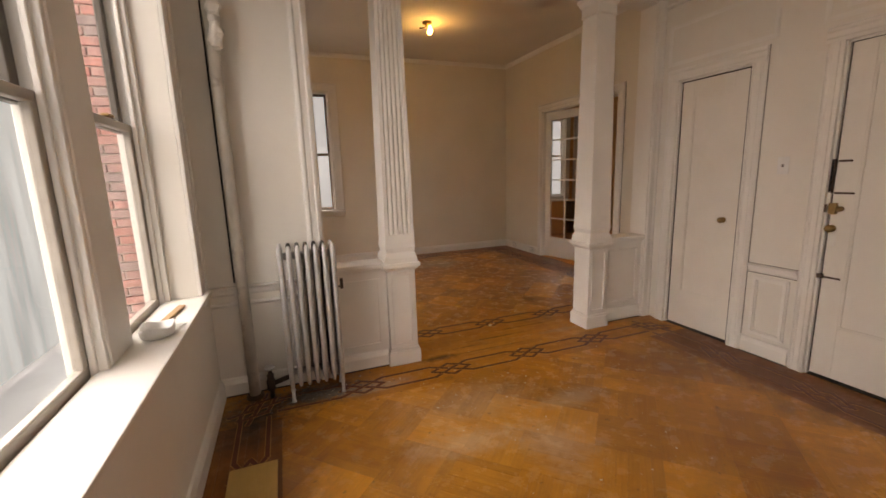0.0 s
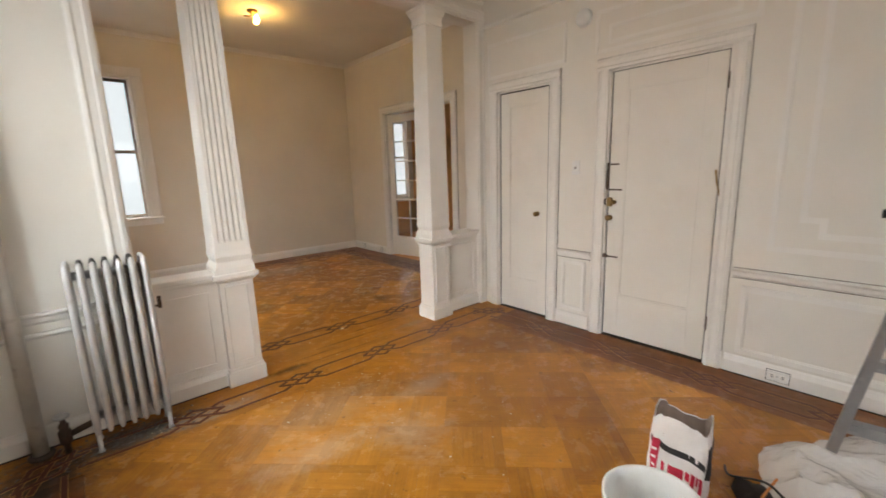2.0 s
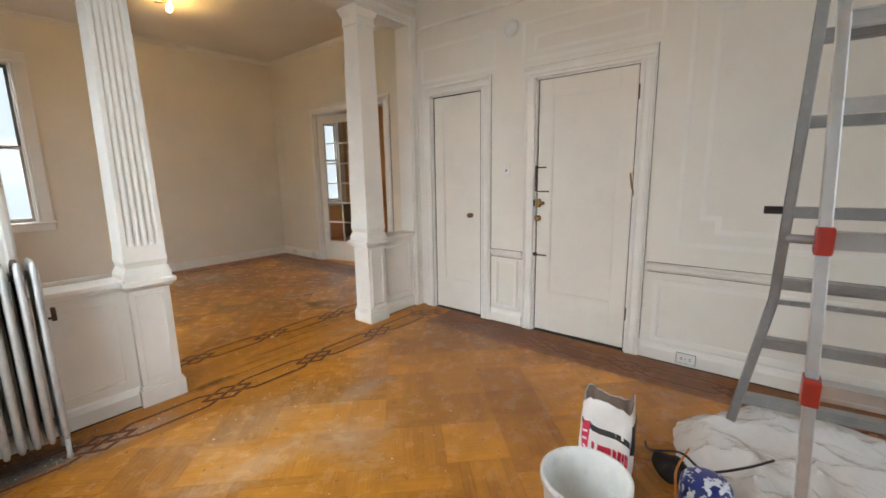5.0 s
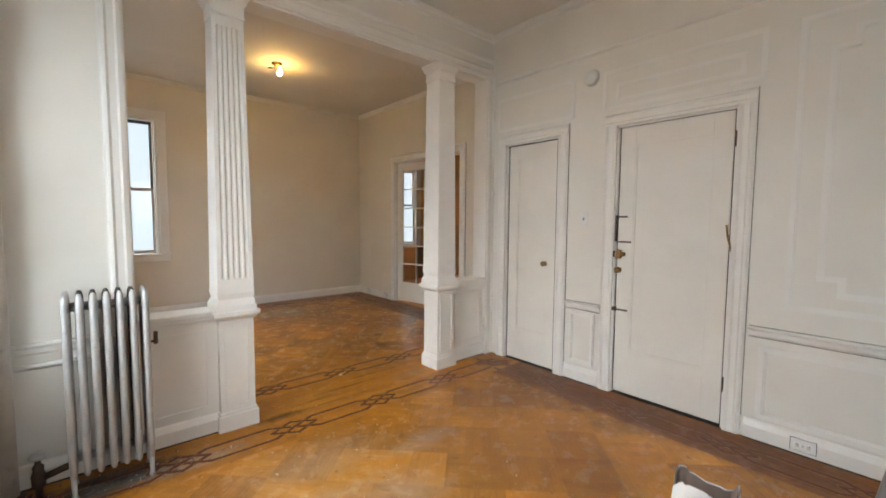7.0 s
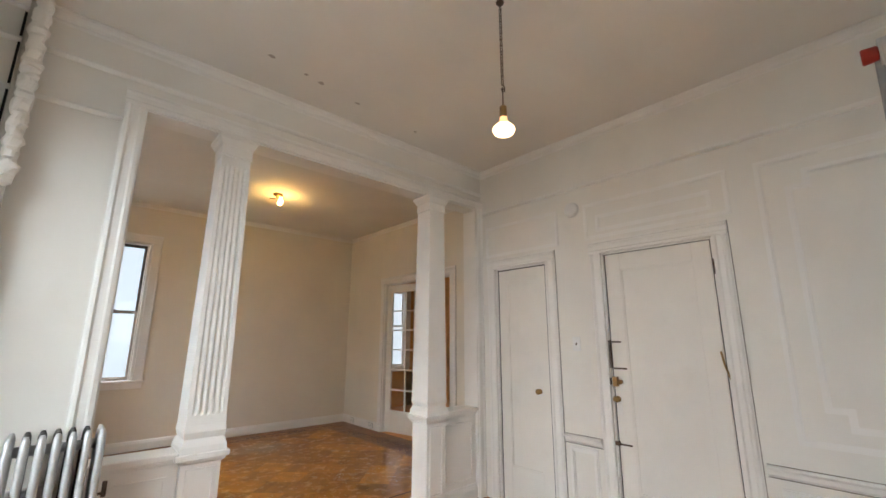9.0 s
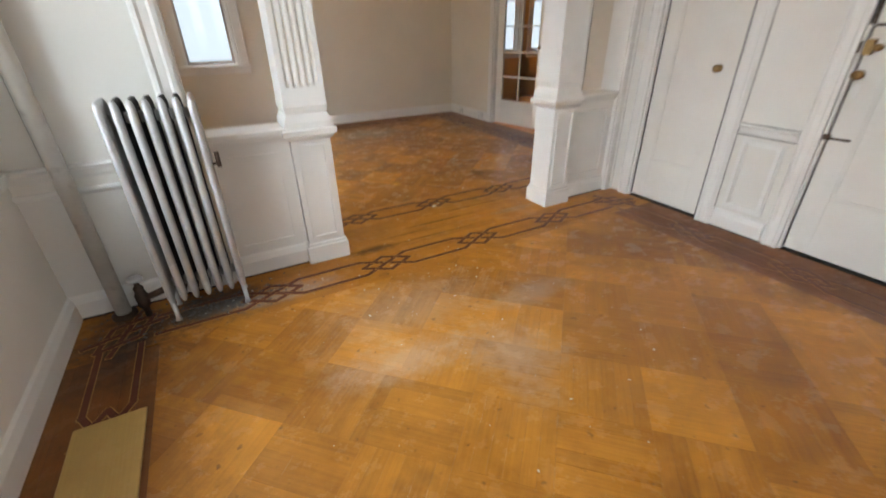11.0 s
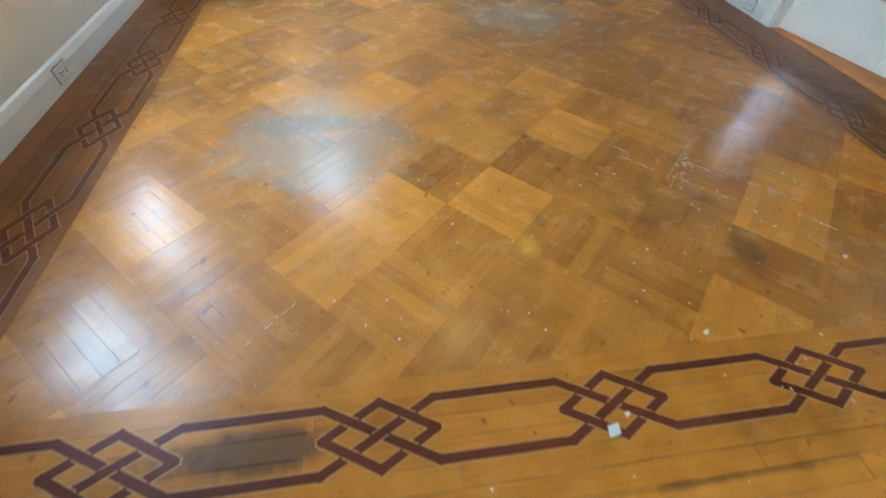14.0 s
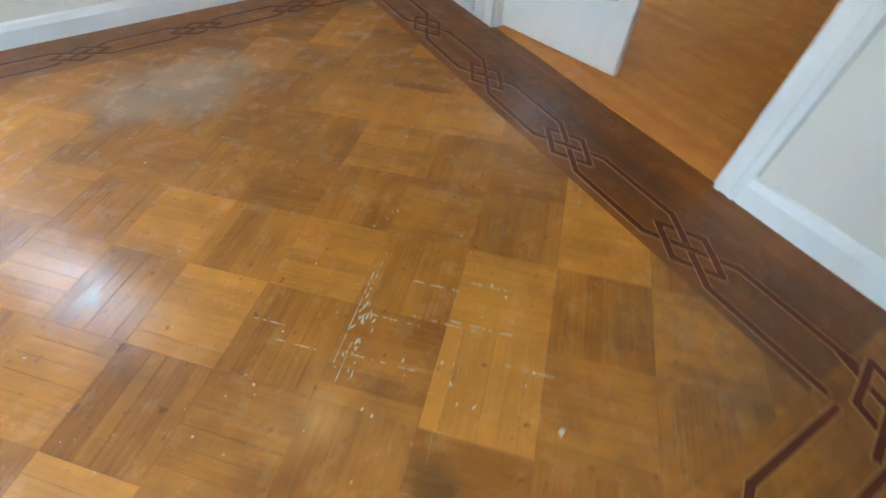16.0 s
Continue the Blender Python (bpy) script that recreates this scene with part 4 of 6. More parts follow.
wc = thing("window_casing", (XL, 0, 0), "white painted casing round the pair of windows", "casing", kind="structure")
part("side_casing", bev(boxes((0, 0.022, W2Y1, W2Y1 + 0.11, WZ0 + 0.02, WZ1), (0.0225, 0.034, W2Y1 + 0.09, W2Y1 + 0.11, WZ0 + 0.02, WZ1)), 0.004, 1), M_TRIM, wc)
part("side_casing", bev(boxes((0, 0.022, W1Y0 - 0.11, W1Y0, WZ0 + 0.02, WZ1), (0.0225, 0.034, W1Y0 - 0.11, W1Y0 - 0.09, WZ0 + 0.02, WZ1)), 0.004, 1), M_TRIM, wc)
part("head_casing", bev(boxes((0, 0.024, W1Y0 - 0.11, W2Y1 + 0.11, WZ1, WZ1 + 0.11), (0.0245, 0.036, W1Y0 - 0.11, W2Y1 + 0.11, WZ1 + 0.09, WZ1 + 0.11)), 0.004, 1), M_TRIM, wc)
part("stool", bev(boxes((-0.16, 0.05, W1Y0 - 0.14, W2Y1 + 0.14, WZ0 + 0.0185, WZ0 + 0.036)), 0.006), M_TRIM, wc, "deep white painted window sill")

# ---- outside ----
gr = solid("ground", boxes((-40, 40, -40, 40, -3.3, -3.2)), M_FACADE, "grey yard far below the windows", "ground", "structure")
bw = thing("brick_wing", (XO - 0.12, 3.42, -3.2), "red brick wing of the building outside the window", "building", kind="structure")
part("core", boxes((-0.62, -0.24, 0.02, 0.2, 0, 9)), M_MORTAR, bw, "pale mortar core")
part("white_pier", bev(boxes((-0.24, -0.02, -0.03, 0.2, 0, 9)), 0.01), M_TRIM, bw, "white painted vertical trim")
BRK = to_mesh("brick", bev(boxes((-0.101, 0.101, -0.02, 0.04, -0.029, 0.029)), 0.004, 1), M_BRICK)
rest = bmesh.new()
nb = 0
for i in range(75):
    for j in range(2):
        zz, xx = 2.2 + i * 0.068, -0.349 - j * 0.212 - (0.106 if i % 2 else 0)
        if 3.6 < zz < 6.3 and nb < 290:
            o = new("brick", BRK)
            o.parent, o.location = bw, (xx, 0.015, zz)
            nb += 1
        else:
            bm_box(rest, xx - 0.101, xx + 0.101, 0.0, 0.05, zz - 0.029, zz + 0.029)
BRH = to_mesh("brick", bev(boxes((-0.047, 0.047, -0.02, 0.04, -0.029, 0.029)), 0.004, 1), M_BRICK)
for i in range(1, 75, 2):
    o = new("brick", BRH)
    o.parent, o.location = bw, (-0.295, 0.015, 2.2 + i * 0.068)
nt = M_BRICK.node_tree
bb = nt.nodes["Principled BSDF"]
src = bb.inputs["Base Color"].links[0].from_socket
oi, cr, mul_ = nt.nodes.new("ShaderNodeObjectInfo"), nt.nodes.new("ShaderNodeValToRGB"), nt.nodes.new("ShaderNodeMixRGB")
cr.color_ramp.elements[0].color, cr.color_ramp.elements[1].color = (1.0, 0.9, 0.9, 1), (0.62, 1.05, 1.25, 1)
nt.links.new(oi.outputs["Random"], cr.inputs["Fac"])
mul_.blend_type = "MULTIPLY"
mul_.inputs["Fac"].default_value = 1.0
nt.links.new(src, mul_.inputs["Color1"])
nt.links.new(cr.outputs["Color"], mul_.inputs["Color2"])
nt.links.new(mul_.outputs["Color"], bb.inputs["Base Color"])
part("far_bricks", rest, M_BRICK, bw)["kind"] = "stuff"
M_SKY = glowing("overcast_sky", (0.80, 0.92, 1.0), 20.0)
# the unseen south side gets a weaker sky to balance the walls
M_SKYS = glowing("dim_south_sky", (0.82, 0.93, 1.0), 5.5)
M_FARGLOW = glowing("glowing_distance", (0.70, 0.90, 1.0), 2.0)
nt = M_FARGLOW.node_tree
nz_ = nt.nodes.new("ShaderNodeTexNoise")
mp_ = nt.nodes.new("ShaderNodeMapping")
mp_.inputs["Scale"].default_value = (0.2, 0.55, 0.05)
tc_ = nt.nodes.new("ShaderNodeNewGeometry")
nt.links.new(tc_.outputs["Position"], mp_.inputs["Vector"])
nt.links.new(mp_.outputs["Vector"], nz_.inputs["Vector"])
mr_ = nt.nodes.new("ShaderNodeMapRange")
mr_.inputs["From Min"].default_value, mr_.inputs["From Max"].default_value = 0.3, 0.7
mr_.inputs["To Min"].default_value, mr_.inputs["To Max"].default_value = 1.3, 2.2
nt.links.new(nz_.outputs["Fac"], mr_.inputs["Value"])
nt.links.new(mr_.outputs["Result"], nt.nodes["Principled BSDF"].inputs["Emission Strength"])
M_BRIGHT = glowing("bright_distance_glow", (0.74, 0.90, 1.0), 1.5)
# glowing sheets stand in for the washed-out view; heights trim the sky light
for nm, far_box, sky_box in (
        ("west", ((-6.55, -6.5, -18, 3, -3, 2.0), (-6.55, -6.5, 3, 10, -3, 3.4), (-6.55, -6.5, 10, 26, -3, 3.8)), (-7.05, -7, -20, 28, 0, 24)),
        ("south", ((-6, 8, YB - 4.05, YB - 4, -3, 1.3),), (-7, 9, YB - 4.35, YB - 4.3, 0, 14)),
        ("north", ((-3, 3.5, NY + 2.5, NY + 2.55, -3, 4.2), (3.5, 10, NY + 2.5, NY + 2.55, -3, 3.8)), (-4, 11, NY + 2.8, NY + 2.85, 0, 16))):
    solid("backdrop_" + nm, boxes(*far_box), M_BRIGHT if nm == "north" else M_FARGLOW, "glowing pale backdrop for the washed-out distance beyond the windows", "distance", "structure")
    solid("backdrop_sky_" + nm, boxes(sky_box), M_SKYS if nm == "south" else M_SKY, "bright overcast sky above the far buildings", "sky", "structure")

# ---- floor ----
solid("floor", boxes((XL - 0.3, XRF - 0.001, YB - T, YF + T, -0.05, -0.010)), M_JOINT, "dark subfloor seen in the joints of the parquet", "floor", "structure")
F1 = (-0.29, 2.61, YB + 0.02, 2.06)
F2 = (-0.13, 3.31, 3.075, 6.09)


def clip(poly, rect):
    x0, x1, y0, y1 = rect
    for ax, lim, sgn in ((0, x0, 1), (0, x1, -1), (1, y0, 1), (1, y1, -1)):
        out = []
        for a, b in zip(poly, poly[1:] + poly[:1]):
            da, db = sgn * (a[ax] - lim), sgn * (b[ax] - lim)
            if da >= 0:
                out.append(a)
            if da * db < 0:
                k = da / (da - db)
                out.append((a[0] + k * (b[0] - a[0]), a[1] + k * (b[1] - a[1])))
        poly = out
        if len(poly) < 3:
            return []
    return poly


field = thing("parquet_floor", (0, 0, 0), "worn varnished oak parquet of diagonal squares with paint flecks", "parquet", kind="structure")
rnd = random.Random(7)
c45 = math.sqrt(0.5)
NS = 6
SW = TILE / NS
slat_mesh = {}
for odd in (0, 1):
    bm = boxes((-TILE / 2 + 0.0003, TILE / 2 - 0.0003, -SW / 2 + 0.0003, SW / 2 - 0.0003, -0.012, 0.0))
    bmesh.ops.transform(bm, matrix=Matrix.Rotation(radians(45 + 90 * odd), 4, "Z"), verts=bm.verts)
    slat_mesh[odd] = to_mesh("slat", bm, M_FLOOR)
verts, faces, count = [], [], 0
for i in range(-40, 41):
    for j in range(-40, 41):
        # square (i, j) of the diagonal grid
        u0, v0 = i * TILE, j * TILE
        cu, cv = u0 + TILE / 2, v0 + TILE / 2
        wx, wy = TILE_AT[0] + (cu - cv) * c45, TILE_AT[1] + (cu + cv) * c45
        if not (XL - 0.3 < wx < XRF + 0.3 and YB - 0.3 < wy < YF + 0.3):
            continue
        odd = (i + j) % 2
        for s in range(NS):
            off = -TILE / 2 + (s + 0.5) * SW
            du, dv = (0, off) if not odd else (off, 0)
            px, py = wx + (du - dv) * c45, wy + (du + dv) * c45
            hu, hv = (TILE / 2, SW / 2) if not odd else (SW / 2, TILE / 2)
            g = 0.0003
            quad = [(px + (a * (hu - g) - b * (hv - g)) * c45, py + (a * (hu - g) + b * (hv - g)) * c45) for a, b in ((-1, -1), (1, -1), (1, 1), (-1, 1))]
            lift, ta, tb = rnd.uniform(-0.0003, 0.0003), rnd.uniform(-0.0014, 0.0014), rnd.uniform(-0.0014, 0.0014)
            for rect in (F1, F2):
                whole = all(rect[0] < q[0] < rect[1] and rect[2] < q[1] < rect[3] for q in quad)
                if whole and rect is F2 and 0.55 < px < 3.1 and 3.1 < py < 4.75 and count < 300:
                    o = new("slat", slat_mesh[odd])
                    o.parent = field
                    o.location, o.rotation_euler = (px, py, lift), (ta, tb, 0)
                    count += 1
                    continue
                poly = quad if whole else clip(quad, rect)
                if len(poly) < 3:
                    continue
                b0 = len(verts)
                n = len(poly)
                verts += [(a, b, lift + (b - py) * ta - (a - px) * tb) for a, b in poly] + [(a, b, -0.012) for a, b in poly]
                faces.append(tuple(range(b0, b0 + n)))
                for k in range(n):
                    faces.append((b0 + k, b0 + n + k, b0 + n + (k + 1) % n, b0 + (k + 1) % n))
me = bpy.data.meshes.new("parquet_slats")
me.from_pydata(verts, [], faces)
me.materials.append(M_FLOORJ)
o = tagged(new("parquet_slats", me), kind="stuff")
o.parent = field

# border boards
boards = thing("border_floorboards", (0, 0, 0), "straight varnished floorboards along the walls and under the opening", "floorboards", kind="structure")


def rows_of(rect, along, width, parts):
    x0, x1, y0, y1 = rect
    a0, a1, b0, b1 = (x0, x1, y0, y1) if along == "x" else (y0, y1, x0, x1)
    nrow = max(1, round((b1 - b0) / width))
    w = (b1 - b0) / nrow
    bm = bmesh.new()
    for r in range(nrow):
        a = a0 - rnd.random() * 0.7
        while a < a1:
            e = a + rnd.uniform(0.7, 1.3)
            p, q = max(a, a0), min(e, a1)
            if q - p > 0.01:
                lo, hi, zt = b0 + r * w + 0.0006, b0 + (r + 1) * w - 0.0006, rnd.uniform(-0.0005, 0.0003)
                k = (p + 0.0006, q - 0.0006, lo, hi) if along == "x" else (lo, hi, p + 0.0006, q - 0.0006)
                if parts:
                    part("board", boxes((*k, -0.012, zt)), M_BOARDX, boards)
                else:
                    bm_box(bm, *k, -0.012, zt)
            a = e
    if parts:
        bm.free()
    else:
        part("edge_boards", bm, M_BOARDY if along == "y" else M_BOARDXJ, boards)["kind"] = "stuff"


M_BOARDXJ = wood("floor_board_across_far", (0.11, 0.032, 0.005), (0.42, 0.16, 0.025), angle=0.0, per_object=False)
rows_of((XL, XR, 2.06, 2.61), "x", 0.06, True)
rows_of((XLF, XRF, 2.61, 3.075), "x", 0.06, True)
rows_of((XL, F1[0], YB, 2.06), "y", 0.06, False)
rows_of((F1[1], XR, YB, 2.06), "y", 0.06, False)
rows_of((XLF, F2[0], 3.075, YF), "y", 0.06, False)
rows_of((F2[1], XRF, 3.075, YF), "y", 0.06, False)
rows_of((F2[0], F2[1], 6.09, YF), "x", 0.06, False)

# inlaid strapwork border
HL, HW, LW2 = 0.145, 0.082, 0.078


def strap(bm, a, b, w, z, flush=-1):
    a, b = Vector((*a, 0)), Vector((*b, 0))
    d = (b - a).normalized()
    nrm = Vector((-d.y, d.x, 0)) * w / 2
    e = d * w * 0.42
    ea, eb = e * (flush != 0), e * (flush != 1)
    q = [a - ea - nrm, b + eb - nrm, b + eb + nrm, a - ea + nrm]
    top = [bm.verts.new((p.x, p.y, z)) for p in q]
    low = [bm.verts.new((p.x, p.y, -0.004)) for p in q]
    bm.faces.new(top)
    for i in range(4):
        bm.faces.new((top[i], low[i], low[(i + 1) % 4], top[(i + 1) % 4]))


def knot_mesh(name, half, w, z, mat, ring_only=False, over=0.0):
    """Ring and two crossing strands; over lifts the strap that passes on top at each crossing."""
    bm = bmesh.new()
    ring = [(-HL, 0), (0, -HW), (HL, 0), (0, HW)]
    for i in range(4):
        strap(bm, ring[i], ring[(i + 1) % 4], w, z + 0.0001 * i)
    for s in (-1, 1):
        a = (-HL * 1.0, s * LW2)
        b = (HL * 1.0, -s * LW2)
        strap(bm, a, b, w, z + 0.0005 + 0.0002 * s)
        if not ring_only:
            strap(bm, (-half, s * LW2), a, w, z + 0.00035, 0)
            strap(bm, b, (half, -s * LW2), w, z + 0.00035, 1)
    cx, cy = HL * HW / (HW + LW2), LW2 * HW / (HW + LW2)
    ln = 0.004 if over > 0.0018 else 0.022
    for px, py, dx, dy in ((cx, cy, HL, -HW), (-cx, -cy, HL, -HW), (cx, -cy, HL, -LW2), (-cx, cy, HL, -LW2), (0, 0, HL, LW2)):
        k = ln / math.hypot(dx, dy)
        strap(bm, (px - dx * k, py - dy * k), (px + dx * k, py + dy * k), w, z + over)
    return to_mesh(name, bm, mat)


inlay = thing("inlay_border", (0, 0, 0), "dark inlaid strapwork border with interlaced knots in the floor", "inlay", kind="structure")


def inlay_run(p, q, n, ends=True):
    """n cells from p to q, a knot in the middle of each joint."""
    p, q = Vector((*p, 0)), Vector((*q, 0))
    step = (q - p) / n
    ang = math.atan2(step.y, step.x)
    half = step.length / 2
    mk = knot_mesh("knot", half, 0.023, 0.0014, M_INLAY, False, 0.0014)
    me_ = knot_mesh("knot_edge", half, 0.030, 0.0004, M_INLAYE, False, 0.0020)
    d = step.normalized()
    if ends:
        inlay_lines((p + d * 0.12)[:2], (p + d * half)[:2])
        inlay_lines((q - d * 0.12)[:2], (q - d * half)[:2])
    for i in range(1, n):
        c = p + step * i
        k = new("knot", mk)
        k.parent, k.location, k.rotation_euler = inlay, c, (0, 0, ang)
        e = new("knot_edge", me_)
        e.parent, e.location, e.rotation_euler = inlay, c, (0, 0, ang)


def corner_knot(c, ang):
    for nm, w, zz, mat, ov in (("knot", 0.023, 0.0014, M_INLAY, 0.0014), ("knot_edge", 0.030, 0.0004, M_INLAYE, 0.0020)):
        k = new(nm, knot_mesh(nm, 0.3, w, zz, mat, True, ov))
        k.parent, k.location, k.rotation_euler = inlay, (*c, 0), (0, 0, radians(ang))


def inlay_lines(p, q):
    p, q = Vector((*p, 0)), Vector((*q, 0))
    for nm, w, zz, mat in (("strap", 0.023, 0.0016, M_INLAY), ("strap_edge", 0.030, 0.0006, M_INLAYE)):
        for s in (-1, 1):
            bm = bmesh.new()
            d = (q - p).normalized()
            o_ = Vector((-d.y, d.x, 0)) * LW2 * s
            strap(bm, (p + o_)[:2], (q + o_)[:2], w, zz, 1)
            part(nm, bm, mat, inlay)


KY, QY = 2.22, 2.932
inlay_run((-0.424, KY), (2.801, KY), 5)
inlay_run((-0.346, QY), (3.455, QY), 6)
inlay_run((3.43, QY), (3.455, 6.235), 5)
inlay_run((-0.26, 3.149), (-0.26, 6.269), 5, False)
inlay_lines((-0.26, QY + 0.12), (-0.26, 3.461))
inlay_lines((-0.26, 6.12), (-0.26, 5.957))
inlay_run((-0.26, 6.246), (3.455, 6.246), 6)
inlay_run((2.78, KY), (2.78, KY - 0.645 * 7), 7)
inlay_run((-0.44, KY), (-0.44, KY - 0.645 * 7), 7)
for c, a in (((2.80, KY), -45), ((3.455, QY), 45), ((3.455, 6.246), -45), ((-0.27, 6.246), 45), ((-0.43, KY), 45), ((-0.29, QY), -45)):
    corner_knot(c, a)

# ---- radiator ----
rad = thing("radiator", (-0.06, 2.29, 0), "old silver painted cast iron column radiator on thin legs", "radiator")
NSEC = 7
# near-black inner columns: the shade between the sections is put into their colour
M_GAPSHADE = material("shaded_inner_iron", (0.055, 0.05, 0.047), 0.75, 0.2, tone=0.3, scale=14, fine=90, bump=0.2)
for i in range(NSEC):
    x = -0.155 + i * 0.31 / (NSEC - 1)
    end = i in (0, NSEC - 1)
    bm = bmesh.new()
    hw, dep = 0.0165, 0.095
    zb, zt = 0.10, 1.0
    # a slim loop of two columns with rounded top and bottom
    cores = []
    for yy in (-dep + 0.02, -0.032, 0.0, 0.032, dep - 0.02):
        rings = []
        for zz, k in ((zb, 0.55), (zb + 0.02, 0.9), (zb + 0.06, 1.0), (zt - 0.06, 1.0), (zt - 0.02, 0.9), (zt, 0.5)):
            rings.append([(x + hw * k * math.cos(q), yy * (1 if abs(zz - 0.5) < 0.46 else 0.9) + 0.024 * k * math.sin(q), zz) for q in [2 * math.pi * m / 12 for m in range(12)]])
        if yy < -0.05:
            loft(bm, rings)
        else:
            cores.append(loft(bmesh.new(), rings))
    for zz in (0.13, 0.96):
        rings = [[(x + hw * 0.8 * math.cos(q), yy, zz + 0.028 * math.sin(q)) for q in [2 * math.pi * m / 10 for m in range(10)]] for yy in (-dep + 0.01, dep - 0.01)]
        loft(bm, rings)
    sec = part("section", bm, M_SILVER, rad, smooth=True)
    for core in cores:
        part("inner_column", core, M_GAPSHADE if not end else M_SILVER, sec, "inner column darkened for the shade between sections" if not end else "", True)
    if end:
        for yy in (-dep + 0.02, dep - 0.02):
            lg = bmesh.new()
            tube(lg, [(x, yy, 0.12), (x, yy, 0.02), (x, yy - 0.004, 0.0)], [0.014, 0.010, 0.016], 10)
            part("leg", lg, M_SILVER, sec, smooth=True)
for zz in (0.17, 0.93):
    bm = bmesh.new()
    tube(bm, [(-0.17, 0, zz), (0.17, 0, zz)], 0.022, 12)
    part("connecting_nipple", bm, M_SILVER, rad, smooth=True)
bm = bmesh.new()
tube(bm, [(0.165, -0.06, 0.715), (0.195, -0.06, 0.715)], 0.006, 8)
tube(bm, [(0.195, -0.06, 0.70), (0.195, -0.06, 0.765)], 0.010, 10)
part("air_vent", bm, M_IRON, rad, "small dark air vent", True)
val = thing("radiator_valve", (-0.345, 2.33, 0), "corroded brass steam valve with a small handwheel", "valve")
bm = lathe([(0.014, 0), (0.014, 0.05), (0.026, 0.06), (0.028, 0.12), (0.020, 0.14), (0.022, 0.16), (0.012, 0.175), (0.010, 0.205)], 14)
part("body", bm, M_IRON, val, smooth=True)
bm = bmesh.new()
tube(bm, [(0.02, 0, 0.10), (0.14, -0.02, 0.14)], 0.016, 10)
part("pipe", bm, M_IRON, val, smooth=True)
bm = lathe([(0.030, 0.2), (0.034, 0.207), (0.030, 0.216), (0.008, 0.216)], 14)
part("handwheel", bm, M_SILVER, val, smooth=True)
# steam riser in the corner
pipe = thing("steam_pipe", (-0.45, 2.39, 0), "white painted steam riser with crumbling insulation above", "pipe")
bm = bmesh.new()
tube(bm, [(0, 0, 0), (0, 0, ZC)], 0.033, 16)
M_PIPE = material("grimy_pipe_paint", (0.56, 0.53, 0.47), 0.5, tone=0.18, scale=6, fine=50, bump=0.15, spots=0.4, spot_color=(0.2, 0.15, 0.11))
part("riser", bm, M_PIPE, pipe, smooth=True)
part("chase_gap", boxes((-0.056, -0.046, 0.072, 0.0795, 0.76, ZC - 0.08)), M_DARK, pipe, "dark open crack behind the riser")
part("floor_collar", lathe([(0.055, 0), (0.055, 0.012), (0.036, 0.02)], 16), M_IRON, pipe, smooth=True)
bm = bmesh.new()
rr = random.Random(3)
pts = [(0.020 + rr.uniform(-0.004, 0.004), -0.022 + rr.uniform(-0.004, 0.004), zz) for zz in np.linspace(2.12, ZC - 0.02, 60)]
tube(bm, pts, [0.010] + [0.036 + 0.010 * noise.noise(Vector((i * 0.21, 3.3, 0))) + rr.uniform(-0.004, 0.004) for i, _ in enumerate(pts[2:])] + [0.045], 18)
for v in bm.verts:
    v.co.x += 0.016 * noise.noise(v.co * 23)
    v.co.y += 0.016 * noise.noise(v.co * 23 + Vector((7, 1, 4)))
part("insulation", bm, M_WALL, pipe, "ragged flaking plaster insulation")

# ---- lamps ----
BULB = (1.36, 0.79, 2.45)
pend = thing("pendant_bulb", (BULB[0], BULB[1], ZC), "bare lit reflector bulb hanging on a dark chain", "lamp")
bm = bmesh.new()
n = 26
z0b = BULB[2] + 0.24 - ZC
for i in range(n):
    zc = -0.02 + (z0b + 0.02) * (i + 0.5) / n
    ang = (i % 2) * math.pi / 2
    ring = [(0.008 * math.cos(q) * math.cos(ang), 0.008 * math.cos(q) * math.sin(ang), zc + 0.019 * math.sin(q)) for q in [2 * math.pi * k / 8 for k in range(9)]]
    tube(bm, ring, 0.0022, 6)
part("chain", bm, M_IRON, pend, "dark iron chain")
bm = bmesh.new()
tube(bm, [(0, 0, z0b), (0.014, 0, z0b - 0.01), (0.016, 0, z0b - 0.035), (0, 0, z0b - 0.045), (-0.010, 0, z0b - 0.03)], 0.004, 8)
part("hook", bm, M_IRON, pend)
bm = bmesh.new()
tube(bm, [(0.001, 0, z0b - 0.02), (0, 0, BULB[2] + 0.10 - ZC)], 0.0035, 8)
part("cord", bm, M_IRON, pend)
zb = BULB[2] - ZC
part("socket", lathe([(0.012, zb + 0.115), (0.018, zb + 0.11), (0.019, zb + 0.055), (0.016, zb + 0.05)], 16), M_BRASS, pend, smooth=True)
part("canopy", lathe([(0.022, 0), (0.020, -0.008), (0.006, -0.016)], 18), M_IRON, pend, smooth=True)
M_BULB = glowing("bulb_glow", (1.0, 0.62, 0.32), 9)
M_BULBN = glowing("bulb_neck_glow", (1.0, 0.55, 0.25), 2.5)
part("bulb_neck", lathe([(0.017, zb + 0.06), (0.018, zb + 0.035), (0.035, zb + 0.012)], 20), M_BULBN, pend, smooth=True)
part("bulb", lathe([(0.035, zb + 0.012), (0.052, zb - 0.004), (0.056, zb - 0.016), (0.048, zb - 0.034), (0.025, zb - 0.046), (0.004, zb - 0.05)], 20), M_BULB, pend, "glowing reflector bulb", True)
lamp("bulb_light", "POINT", 9, (1.0, 0.72, 0.45), pose(BULB[0], BULB[1], BULB[2] - 0.10), 0.05)

